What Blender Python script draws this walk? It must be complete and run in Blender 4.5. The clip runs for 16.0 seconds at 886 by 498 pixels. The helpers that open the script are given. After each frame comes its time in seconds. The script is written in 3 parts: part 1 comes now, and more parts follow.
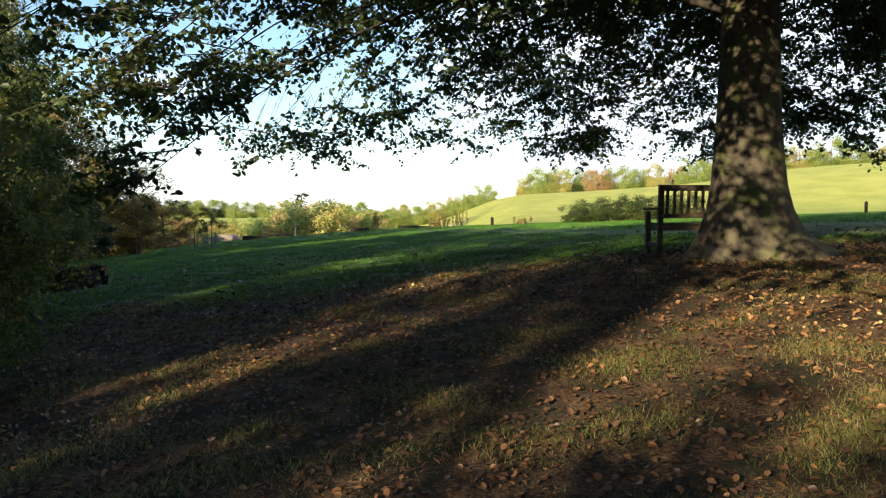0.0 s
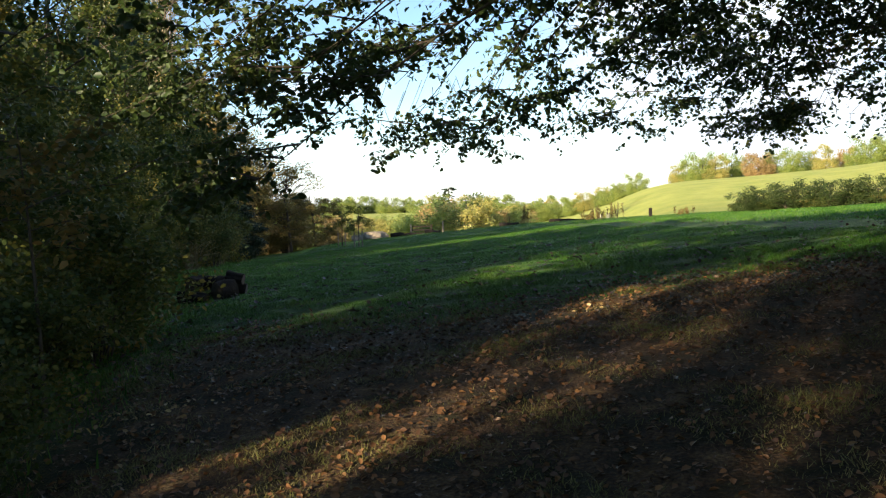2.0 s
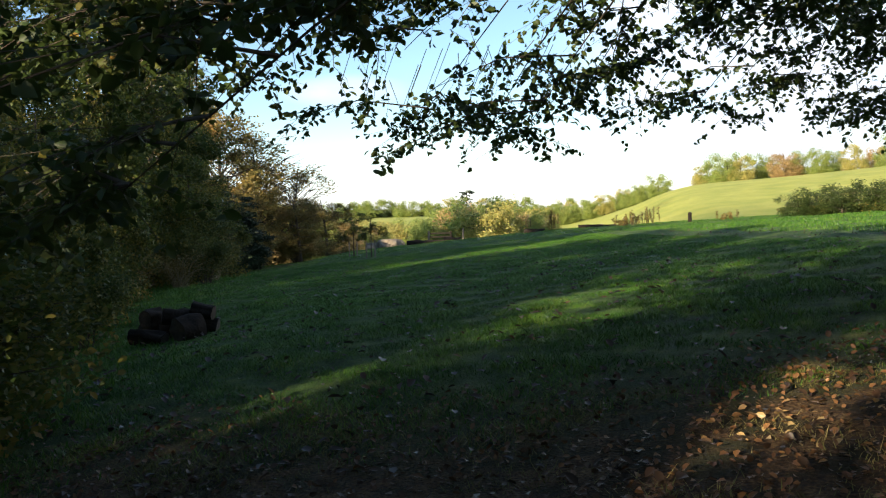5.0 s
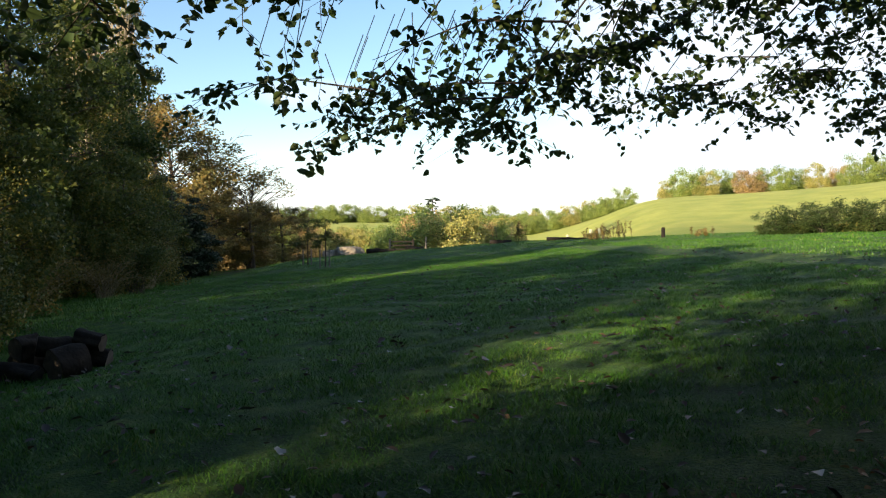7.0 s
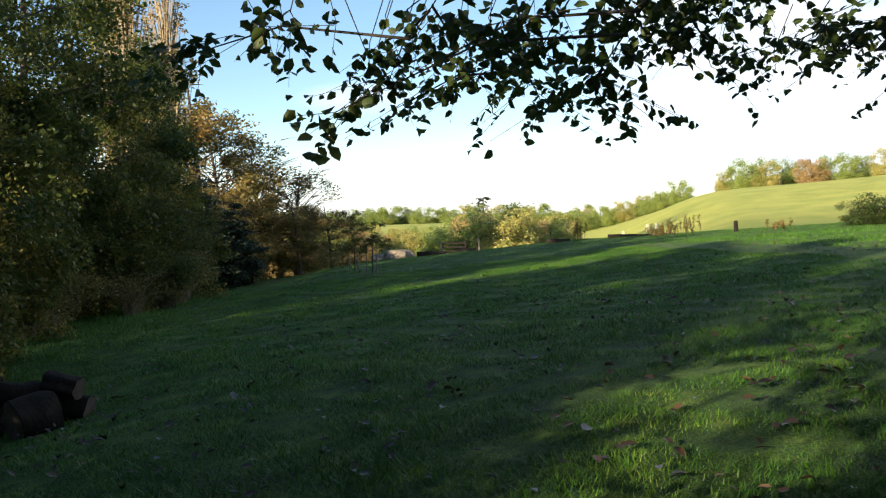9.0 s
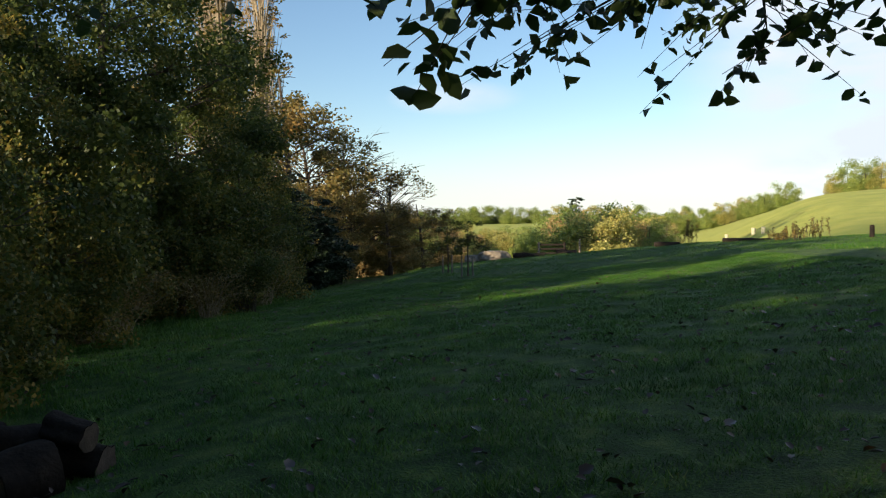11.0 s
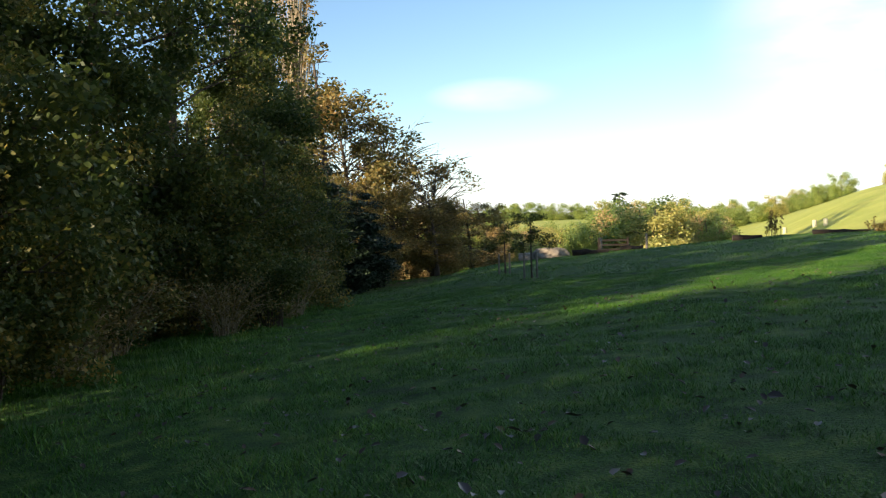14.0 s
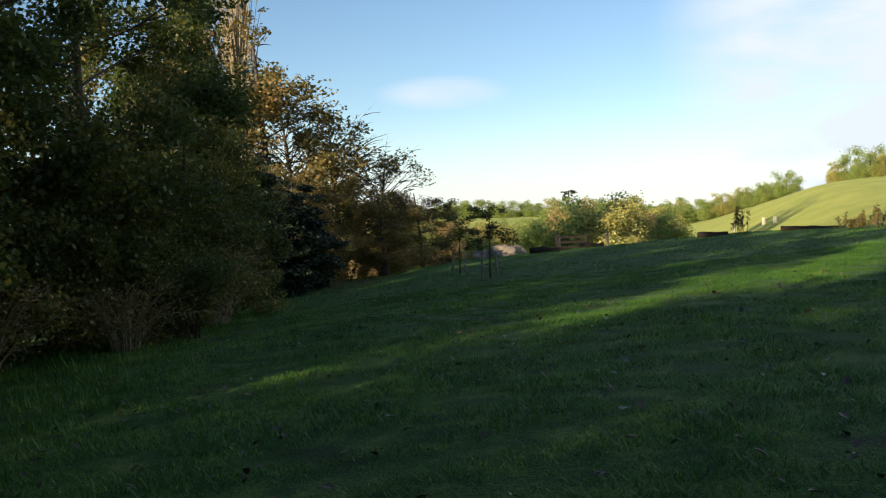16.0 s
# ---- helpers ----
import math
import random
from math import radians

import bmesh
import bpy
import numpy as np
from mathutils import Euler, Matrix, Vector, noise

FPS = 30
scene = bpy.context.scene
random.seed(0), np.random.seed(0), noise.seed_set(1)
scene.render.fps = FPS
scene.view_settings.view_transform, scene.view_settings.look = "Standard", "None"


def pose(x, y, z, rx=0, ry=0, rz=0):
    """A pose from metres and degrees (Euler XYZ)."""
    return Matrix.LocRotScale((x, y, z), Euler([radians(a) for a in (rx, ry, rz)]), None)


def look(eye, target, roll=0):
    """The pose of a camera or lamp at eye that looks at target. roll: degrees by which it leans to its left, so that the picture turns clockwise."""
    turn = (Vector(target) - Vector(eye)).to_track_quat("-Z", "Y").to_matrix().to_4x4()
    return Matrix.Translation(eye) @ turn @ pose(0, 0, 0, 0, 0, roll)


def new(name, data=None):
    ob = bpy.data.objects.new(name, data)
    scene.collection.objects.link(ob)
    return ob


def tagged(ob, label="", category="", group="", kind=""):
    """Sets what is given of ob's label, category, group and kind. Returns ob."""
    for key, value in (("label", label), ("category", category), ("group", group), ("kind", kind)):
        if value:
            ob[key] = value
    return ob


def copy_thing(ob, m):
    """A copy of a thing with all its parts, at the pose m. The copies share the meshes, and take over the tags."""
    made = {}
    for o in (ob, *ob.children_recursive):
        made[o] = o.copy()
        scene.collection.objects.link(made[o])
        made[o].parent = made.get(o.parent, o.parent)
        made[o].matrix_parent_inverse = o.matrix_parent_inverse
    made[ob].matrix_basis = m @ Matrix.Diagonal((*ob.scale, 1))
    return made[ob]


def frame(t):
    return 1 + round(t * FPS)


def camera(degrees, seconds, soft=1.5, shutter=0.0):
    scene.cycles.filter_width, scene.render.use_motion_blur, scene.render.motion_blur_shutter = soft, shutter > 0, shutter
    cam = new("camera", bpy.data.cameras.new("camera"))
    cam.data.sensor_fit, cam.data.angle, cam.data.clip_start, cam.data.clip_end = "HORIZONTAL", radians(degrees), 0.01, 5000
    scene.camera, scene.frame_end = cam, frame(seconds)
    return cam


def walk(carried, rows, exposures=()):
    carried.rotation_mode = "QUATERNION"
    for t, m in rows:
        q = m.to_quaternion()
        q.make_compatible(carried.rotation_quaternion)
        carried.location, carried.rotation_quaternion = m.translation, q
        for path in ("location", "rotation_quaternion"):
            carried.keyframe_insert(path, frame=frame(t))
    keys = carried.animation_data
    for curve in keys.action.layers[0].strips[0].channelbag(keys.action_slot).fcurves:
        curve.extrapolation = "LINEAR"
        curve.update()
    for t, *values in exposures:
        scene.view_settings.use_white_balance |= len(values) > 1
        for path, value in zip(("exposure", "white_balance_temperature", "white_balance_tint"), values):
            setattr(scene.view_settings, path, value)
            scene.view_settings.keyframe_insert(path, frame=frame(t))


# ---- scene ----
cam = camera(55.2, 16.0, soft=1.2)
METRES, EYE, TILT, LEAN, TURN = 21.0, 1.45, -2.5, 0.0, 0.0
ROWS = [
    (0.0, 0.0, 0.0, 0.0, 0.0, 0.0, -0.0),
    (0.5, -0.0046, 0.0236, 0.0063, 3.42, -0.11, 0.29),
    (1.0, -0.0056, 0.0513, 0.0104, 5.71, -0.17, 0.11),
    (1.5, -0.0111, 0.0782, 0.0107, 8.98, -0.48, 0.34),
    (2.0, -0.0171, 0.1066, 0.0096, 9.93, -0.45, 1.07),
    (2.5, -0.0231, 0.1358, 0.012, 11.08, 0.12, 0.1),
    (3.0, -0.0323, 0.1664, 0.016, 12.22, 0.24, 0.37),
    (5.5, -0.0595, 0.3254, 0.0256, 10.92, -0.26, 1.36),
    (6.0, -0.0621, 0.3562, 0.0271, 10.08, -0.01, 0.52),
    (6.5, -0.0671, 0.386, 0.03, 10.07, 0.13, 0.97),
    (7.0, -0.0716, 0.4164, 0.0331, 8.75, 0.23, -0.16),
    (7.5, -0.084, 0.4435, 0.0345, 11.45, 0.37, 0.8),
    (8.0, -0.089, 0.4743, 0.0359, 12.06, 0.03, 1.36),
    (10.5, -0.1267, 0.6248, 0.0423, 14.84, 0.75, 0.61),
    (11.0, -0.1419, 0.6519, 0.0421, 18.33, 0.32, 0.28),
    (11.5, -0.1569, 0.6797, 0.0404, 19.79, -0.01, 0.49),
    (12.0, -0.1752, 0.7084, 0.0388, 22.84, 0.36, 0.02),
    (12.5, -0.1925, 0.7371, 0.0384, 25.38, -0.44, 2.1),
    (13.0, -0.2049, 0.7684, 0.0404, 25.04, -0.35, 1.62),
    (13.5, -0.2189, 0.7967, 0.0427, 24.64, 0.14, 2.62),
    (14.0, -0.2297, 0.8299, 0.0435, 21.05, 0.22, 1.07),
    (14.5, -0.2425, 0.8611, 0.0437, 20.95, 0.33, 0.94),
    (15.0, -0.2501, 0.8922, 0.0453, 19.46, 0.51, 1.01),
    (15.5, -0.263, 0.9217, 0.0442, 18.98, 0.28, 0.72),
    (16.0, -0.2741, 0.9486, 0.0436, 17.66, -0.01, 1.07),
]
walk(cam, [(t, pose(0, 0, EYE, TILT, LEAN, TURN) @ pose(METRES * x, METRES * y, METRES * z, 90 + pitch, roll, yaw)) for t, x, y, z, yaw, pitch, roll in ROWS],
     exposures=[(0.0, 1.55), (3.0, 1.6), (6.0, 1.4), (9.0, 1.4), (10.5, 1.0), (12.0, 1.0), (12.8, 1.45), (14.5, 1.35), (16.0, 1.0)])

# ---- world and sun ----
SUN_EL, SUN_TO = radians(16.0), radians(31.5)      # the light travels 31.5 degrees right of +y
world = bpy.data.worlds.new("sky")
scene.world = world
world.use_nodes = True
wn, wl = world.node_tree.nodes, world.node_tree.links
wn.clear()
w_out, w_bg, w_sky = wn.new("ShaderNodeOutputWorld"), wn.new("ShaderNodeBackground"), wn.new("ShaderNodeTexSky")
w_sky.sky_type, w_sky.sun_disc = "NISHITA", False
w_sky.sun_elevation, w_sky.sun_rotation = SUN_EL, SUN_TO + math.pi
w_sky.air_density, w_sky.dust_density, w_sky.ozone_density = 1.0, 0.05, 2.6
w_bg.inputs["Strength"].default_value = 0.085
w_tc, w_map, w_noise = wn.new("ShaderNodeTexCoord"), wn.new("ShaderNodeMapping"), wn.new("ShaderNodeTexNoise")
w_map.inputs["Scale"].default_value = (1.0, 1.0, 3.2)
w_noise.inputs["Scale"].default_value, w_noise.inputs["Detail"].default_value = 7.0, 7.0


def wmath(op, a, b=None, clamp=False):
    n = wn.new("ShaderNodeMath")
    n.operation, n.use_clamp = op, clamp
    for i, v in enumerate((a, b)):
        if v is None:
            continue
        if isinstance(v, (int, float)):
            n.inputs[i].default_value = v
        else:
            wl.new(v, n.inputs[i])
    return n.outputs[0]


def cloud(direction, inner, outer, flat=1.0):
    """A soft-edged bank of cloud round a direction of the sky, flattened so many times."""
    sc, un = wn.new("ShaderNodeVectorMath"), wn.new("ShaderNodeVectorMath")
    sc.operation, un.operation = "MULTIPLY", "NORMALIZE"
    wl.new(w_tc.outputs["Generated"], sc.inputs[0])
    sc.inputs[1].default_value = (1, 1, flat)
    wl.new(sc.outputs[0], un.inputs[0])
    direction = (direction[0], direction[1], direction[2] * flat)
    d = wn.new("ShaderNodeVectorMath")
    d.operation = "DOT_PRODUCT"
    wl.new(un.outputs[0], d.inputs[0])
    d.inputs[1].default_value = Vector(direction).normalized()
    r = wn.new("ShaderNodeMapRange")
    r.interpolation_type = "SMOOTHSTEP"
    wl.new(d.outputs["Value"], r.inputs["Value"])
    r.inputs["From Min"].default_value, r.inputs["From Max"].default_value = math.cos(radians(outer)), math.cos(radians(inner))
    return r.outputs["Result"]


def heading(right, up):
    return (math.sin(radians(right)) * math.cos(radians(up)), math.cos(radians(right)) * math.cos(radians(up)), math.sin(radians(up)))


wl.new(w_tc.outputs["Generated"], w_map.inputs["Vector"])
wl.new(w_map.outputs["Vector"], w_noise.inputs["Vector"])
bank = wmath("MAXIMUM", cloud(heading(14, 10), 8, 18), cloud(heading(55, 16), 20, 45))
puff = wmath("MULTIPLY", cloud(heading(-17.3, 8.0), 0.0, 4.2, 4.5), 0.8)
lump = wmath("MULTIPLY", wmath("SUBTRACT", w_noise.outputs["Fac"], 0.36), 4.0, True)
cover = wmath("MULTIPLY", wmath("ADD", wmath("MULTIPLY", bank, 1.25), puff), wmath("ADD", wmath("MULTIPLY", lump, 0.6), 0.4), True)
sep = wn.new("ShaderNodeSeparateXYZ")
wl.new(w_tc.outputs["Generated"], sep.inputs[0])
low = wn.new("ShaderNodeMapRange")
low.interpolation_type = "SMOOTHSTEP"
wl.new(sep.outputs["Z"], low.inputs["Value"])
low.inputs["From Min"].default_value, low.inputs["From Max"].default_value = 0.12, -0.03
cover = wmath("MAXIMUM", cover, wmath("MULTIPLY", low.outputs["Result"], 0.8), True)
w_mix = wn.new("ShaderNodeMixRGB")
wl.new(cover, w_mix.inputs["Fac"])
wl.new(w_sky.outputs["Color"], w_mix.inputs["Color1"])
w_mix.inputs["Color2"].default_value = (5.0, 5.5, 6.1, 1)
wl.new(w_mix.outputs["Color"], w_bg.inputs["Color"])
wl.new(w_bg.outputs["Background"], w_out.inputs["Surface"])

sun = new("sun", bpy.data.lights.new("sun", "SUN"))
sun.data.energy, sun.data.angle, sun.data.color = 5.0, radians(0.53), (1.0, 0.83, 0.6)
sun.matrix_world = look((-30 * math.sin(SUN_TO), -30 * math.cos(SUN_TO), 30 * math.tan(SUN_EL)), (0, 0, 0))


# ---- materials ----
def material(name, rough=0.8, spec=0.3):
    m = bpy.data.materials.new(name)
    m.use_nodes = True
    b = m.node_tree.nodes["Principled BSDF"]
    b.inputs["Roughness"].default_value = rough
    b.inputs["Specular IOR Level"].default_value = spec
    return m, m.node_tree.nodes, m.node_tree.links, b


def ramp(nodes, stops):
    r = nodes.new("ShaderNodeValToRGB")
    e = r.color_ramp.elements
    while len(e) < len(stops):
        e.new(0.5)
    for i, (p, c) in enumerate(stops):
        e[i].position, e[i].color = p, (*c, 1)
    return r


def noise_node(nodes, links, scale, detail=4.0, coord="Object", stretch=None):
    tc, n = nodes.new("ShaderNodeTexCoord"), nodes.new("ShaderNodeTexNoise")
    n.inputs["Scale"].default_value, n.inputs["Detail"].default_value = scale, detail
    if stretch:
        mp = nodes.new("ShaderNodeMapping")
        mp.inputs["Scale"].default_value = stretch
        links.new(tc.outputs[coord], mp.inputs["Vector"])
        links.new(mp.outputs["Vector"], n.inputs["Vector"])
    else:
        links.new(tc.outputs[coord], n.inputs["Vector"])
    return n


def leaf_material(name, stops, rough=0.5, through_light=0.35, drift_scale=0.45, dew=0.0):
    """Leaves that vary from one to the next, in drifts of colour, and let some light through."""
    m, nodes, links, b = material(name, rough, 0.35)
    geo = nodes.new("ShaderNodeNewGeometry")
    b.inputs["Sheen Weight"].default_value, b.inputs["Sheen Roughness"].default_value = dew, 0.4
    b.inputs["Sheen Tint"].default_value = (0.7, 1.0, 0.6, 1)
    drift = noise_node(nodes, links, drift_scale, 3.0)
    mix = nodes.new("ShaderNodeMath")
    mix.operation = "MULTIPLY_ADD"
    links.new(geo.outputs["Random Per Island"], mix.inputs[0])
    mix.inputs[1].default_value = 0.55
    sub = nodes.new("ShaderNodeMath")
    sub.operation = "MULTIPLY_ADD"
    links.new(drift.outputs["Fac"], sub.inputs[0])
    sub.inputs[1].default_value, sub.inputs[2].default_value = 1.6, -0.58
    links.new(sub.outputs[0], mix.inputs[2])
    r = ramp(nodes, stops)
    links.new(mix.outputs[0], r.inputs["Fac"])
    links.new(r.outputs["Color"], b.inputs["Base Color"])
    tr, sh = nodes.new("ShaderNodeBsdfTranslucent"), nodes.new("ShaderNodeMixShader")
    links.new(r.outputs["Color"], tr.inputs["Color"])
    sh.inputs["Fac"].default_value = through_light
    links.new(b.outputs[0], sh.inputs[1])
    links.new(tr.outputs[0], sh.inputs[2])
    links.new(sh.outputs[0], nodes["Material Output"].inputs["Surface"])
    return m


def rough_material(name, stops, scale, rough=0.85, bump=0.4, stretch=None, fine=6.0):
    """Two scales of noise for colour and relief: bark, timber, stone."""
    m, nodes, links, b = material(name, rough, 0.25)
    big = noise_node(nodes, links, scale, 6.0, stretch=stretch)
    small = noise_node(nodes, links, scale * fine, 5.0, stretch=stretch)
    add = nodes.new("ShaderNodeMath")
    add.operation = "MULTIPLY_ADD"
    links.new(small.outputs["Fac"], add.inputs[0])
    add.inputs[1].default_value = 0.5
    half = nodes.new("ShaderNodeMath")
    half.operation = "MULTIPLY_ADD"
    links.new(big.outputs["Fac"], half.inputs[0])
    half.inputs[1].default_value, half.inputs[2].default_value = 1.1, -0.3
    links.new(half.outputs[0], add.inputs[2])
    r = ramp(nodes, stops)
    links.new(add.outputs[0], r.inputs["Fac"])
    links.new(r.outputs["Color"], b.inputs["Base Color"])
    bp = nodes.new("ShaderNodeBump")
    bp.inputs["Strength"].default_value, bp.inputs["Distance"].default_value = bump, 0.03
    links.new(add.outputs[0], bp.inputs["Height"])
    links.new(bp.outputs["Normal"], b.inputs["Normal"])
    return m


M_BEECH_LEAF = leaf_material("beech_leaf", [(0.0, (0.030, 0.055, 0.012)), (0.6, (0.055, 0.085, 0.02)), (0.92, (0.11, 0.12, 0.025)), (1.0, (0.26, 0.16, 0.03))])
M_WOOD_LEAF = leaf_material("wood_leaf", [(0.0, (0.034, 0.06, 0.014)), (0.5, (0.075, 0.1, 0.022)), (0.8, (0.15, 0.16, 0.032)), (1.0, (0.3, 0.23, 0.05))], 0.45, 0.5)
M_SHRUB_LEAF = leaf_material("shrub_leaf", [(0.0, (0.032, 0.06, 0.014)), (0.5, (0.08, 0.105, 0.022)), (0.8, (0.2, 0.17, 0.036)), (1.0, (0.38, 0.26, 0.055))], 0.45, 0.5)
M_GOLD_LEAF = leaf_material("gold_leaf", [(0.0, (0.09, 0.1, 0.03)), (0.45, (0.2, 0.15, 0.04)), (0.8, (0.36, 0.2, 0.05)), (1.0, (0.42, 0.17, 0.05))])
M_RUST_LEAF = leaf_material("rust_leaf", [(0.0, (0.08, 0.09, 0.028)), (0.5, (0.19, 0.15, 0.042)), (1.0, (0.34, 0.21, 0.065))])
M_FIR_LEAF = leaf_material("fir_needle", [(0.0, (0.012, 0.025, 0.012)), (1.0, (0.03, 0.05, 0.022))], 0.6, 0.1)
# Far leaf colours are raised: part of the trees' sunlit brightness is painted in.
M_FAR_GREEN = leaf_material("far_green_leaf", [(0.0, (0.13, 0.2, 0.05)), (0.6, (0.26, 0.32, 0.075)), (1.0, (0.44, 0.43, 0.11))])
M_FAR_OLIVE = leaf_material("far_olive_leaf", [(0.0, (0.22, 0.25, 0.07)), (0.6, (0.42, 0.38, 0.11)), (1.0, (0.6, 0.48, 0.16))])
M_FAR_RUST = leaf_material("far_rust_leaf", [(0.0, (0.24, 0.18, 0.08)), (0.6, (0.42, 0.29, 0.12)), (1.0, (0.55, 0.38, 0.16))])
M_DEAD_LEAF = leaf_material("fallen_leaf", [(0.0, (0.035, 0.02, 0.011)), (0.5, (0.1, 0.05, 0.024)), (0.85, (0.24, 0.12, 0.045)), (1.0, (0.42, 0.3, 0.13))], 0.45, 0.1)
M_WET_LEAF = leaf_material("wet_fallen_leaf", [(0.0, (0.022, 0.014, 0.01)), (0.7, (0.06, 0.036, 0.022)), (1.0, (0.2, 0.13, 0.07))], 0.4, 0.05)
M_GRASS = leaf_material("grass_blade", [(0.0, (0.026, 0.085, 0.009)), (0.5, (0.058, 0.155, 0.015)), (0.9, (0.13, 0.24, 0.027)), (1.0, (0.26, 0.28, 0.07))], 0.45, 0.35, 1.1, 0.03)
M_DRY_GRASS = leaf_material("dry_grass_blade", [(0.0, (0.06, 0.085, 0.02)), (0.5, (0.16, 0.16, 0.045)), (1.0, (0.34, 0.27, 0.11))], 0.6, 0.3)
M_BARK = rough_material("grey_beech_bark", [(0.2, (0.014, 0.012, 0.009)), (0.42, (0.036, 0.03, 0.021)), (0.56, (0.066, 0.055, 0.034)), (0.68, (0.07, 0.08, 0.024))], 2.6, 0.85, 0.9)
M_TWIG = rough_material("twig_bark", [(0.2, (0.04, 0.03, 0.022)), (0.8, (0.12, 0.095, 0.07))], 5.0)
M_PALE_TWIG = rough_material("pale_twig_bark", [(0.2, (0.22, 0.17, 0.11)), (0.8, (0.42, 0.34, 0.22))], 5.0)
M_BENCH = rough_material("weathered_bench_timber", [(0.15, (0.03, 0.019, 0.012)), (0.5, (0.07, 0.046, 0.03)), (0.9, (0.13, 0.095, 0.065))], 3.0, 0.7, 0.35, (1.0, 6.0, 6.0))
M_LOG = rough_material("rotten_log_bark", [(0.15, (0.006, 0.005, 0.004)), (0.6, (0.022, 0.016, 0.012)), (0.95, (0.05, 0.042, 0.028))], 4.0, 0.95, 1.0)
M_LOG_END = rough_material("sawn_log_end", [(0.15, (0.03, 0.024, 0.02)), (0.7, (0.09, 0.07, 0.055))], 9.0, 0.9, 0.5)
M_POST = rough_material("weathered_post_timber", [(0.2, (0.12, 0.1, 0.075)), (0.8, (0.3, 0.25, 0.19))], 6.0)
M_TUBE = rough_material("pale_tree_guard", [(0.2, (0.36, 0.34, 0.22)), (0.8, (0.5, 0.46, 0.32))], 6.0, 0.6, 0.1)

TRUNK = (3.86, 10.75)


def ground_material():
    m, nodes, links, b = material("meadow_and_leaf_litter", 0.9, 0.2)
    fine, mid, big = noise_node(nodes, links, 45.0, 8.0), noise_node(nodes, links, 3.2, 6.0), noise_node(nodes, links, 0.22, 4.0)
    g = ramp(nodes, [(0.36, (0.006, 0.02, 0.003)), (0.5, (0.024, 0.066, 0.008)), (0.62, (0.075, 0.14, 0.018))])
    e = ramp(nodes, [(0.3, (0.010, 0.007, 0.005)), (0.47, (0.03, 0.018, 0.011)), (0.57, (0.085, 0.05, 0.024)), (0.7, (0.2, 0.135, 0.06))])
    mixn = nodes.new("ShaderNodeMath")
    mixn.operation = "MULTIPLY_ADD"
    links.new(fine.outputs["Fac"], mixn.inputs[0])
    mixn.inputs[1].default_value = 0.45
    k = nodes.new("ShaderNodeMath")
    k.operation = "MULTIPLY"
    links.new(mid.outputs["Fac"], k.inputs[0])
    k.inputs[1].default_value = 0.55
    links.new(k.outputs[0], mixn.inputs[2])
    links.new(mixn.outputs[0], g.inputs["Fac"])
    links.new(mixn.outputs[0], e.inputs["Fac"])
    at = nodes.new("ShaderNodeAttribute")
    at.attribute_name = "litter"
    edge = nodes.new("ShaderNodeMath")
    edge.operation = "MULTIPLY_ADD"
    links.new(mid.outputs["Fac"], edge.inputs[0])
    edge.inputs[1].default_value = 1.3
    off = nodes.new("ShaderNodeMath")
    off.operation = "SUBTRACT"
    links.new(at.outputs["Fac"], off.inputs[0])
    off.inputs[1].default_value = 0.65
    links.new(off.outputs[0], edge.inputs[2])
    edge.use_clamp = True
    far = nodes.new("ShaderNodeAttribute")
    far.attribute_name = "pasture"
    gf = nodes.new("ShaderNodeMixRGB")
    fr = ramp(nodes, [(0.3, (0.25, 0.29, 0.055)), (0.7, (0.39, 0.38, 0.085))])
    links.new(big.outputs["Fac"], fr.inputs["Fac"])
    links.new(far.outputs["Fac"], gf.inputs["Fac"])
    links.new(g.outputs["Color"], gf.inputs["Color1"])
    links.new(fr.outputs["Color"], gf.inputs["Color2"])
    mx = nodes.new("ShaderNodeMixRGB")
    links.new(edge.outputs[0], mx.inputs["Fac"])
    links.new(gf.outputs["Color"], mx.inputs["Color1"])
    links.new(e.outputs["Color"], mx.inputs["Color2"])
    links.new(mx.outputs["Color"], b.inputs["Base Color"])
    dew = nodes.new("ShaderNodeMath")
    dew.operation = "MULTIPLY_ADD"
    links.new(edge.outputs[0], dew.inputs[0])
    dew.inputs[1].default_value, dew.inputs[2].default_value = -0.02, 0.02
    links.new(dew.outputs[0], b.inputs["Sheen Weight"])
    b.inputs["Sheen Roughness"].default_value = 0.35
    b.inputs["Sheen Tint"].default_value = (0.75, 1.0, 0.45, 1)
    bp = nodes.new("ShaderNodeBump")
    bp.inputs["Strength"].default_value, bp.inputs["Distance"].default_value = 1.0, 0.05
    links.new(mixn.outputs[0], bp.inputs["Height"])
    links.new(bp.outputs["Normal"], b.inputs["Normal"])
    return m


# ---- the lie of the land ----
def sstep(a, b, v):
    t = np.clip((v - a) / (b - a), 0, 1)
    return t * t * (3 - 2 * t)


HILL_AT = [-9, -3.3, 0.2, 3.9, 5.7, 12.6, 18, 24, 29, 60, 120]
HILL_UP = [-5.5, -6.0, -1.4, 4.2, 5.4, 6.5, 7.7, 10.6, 11.6, 11.0, 4.0]


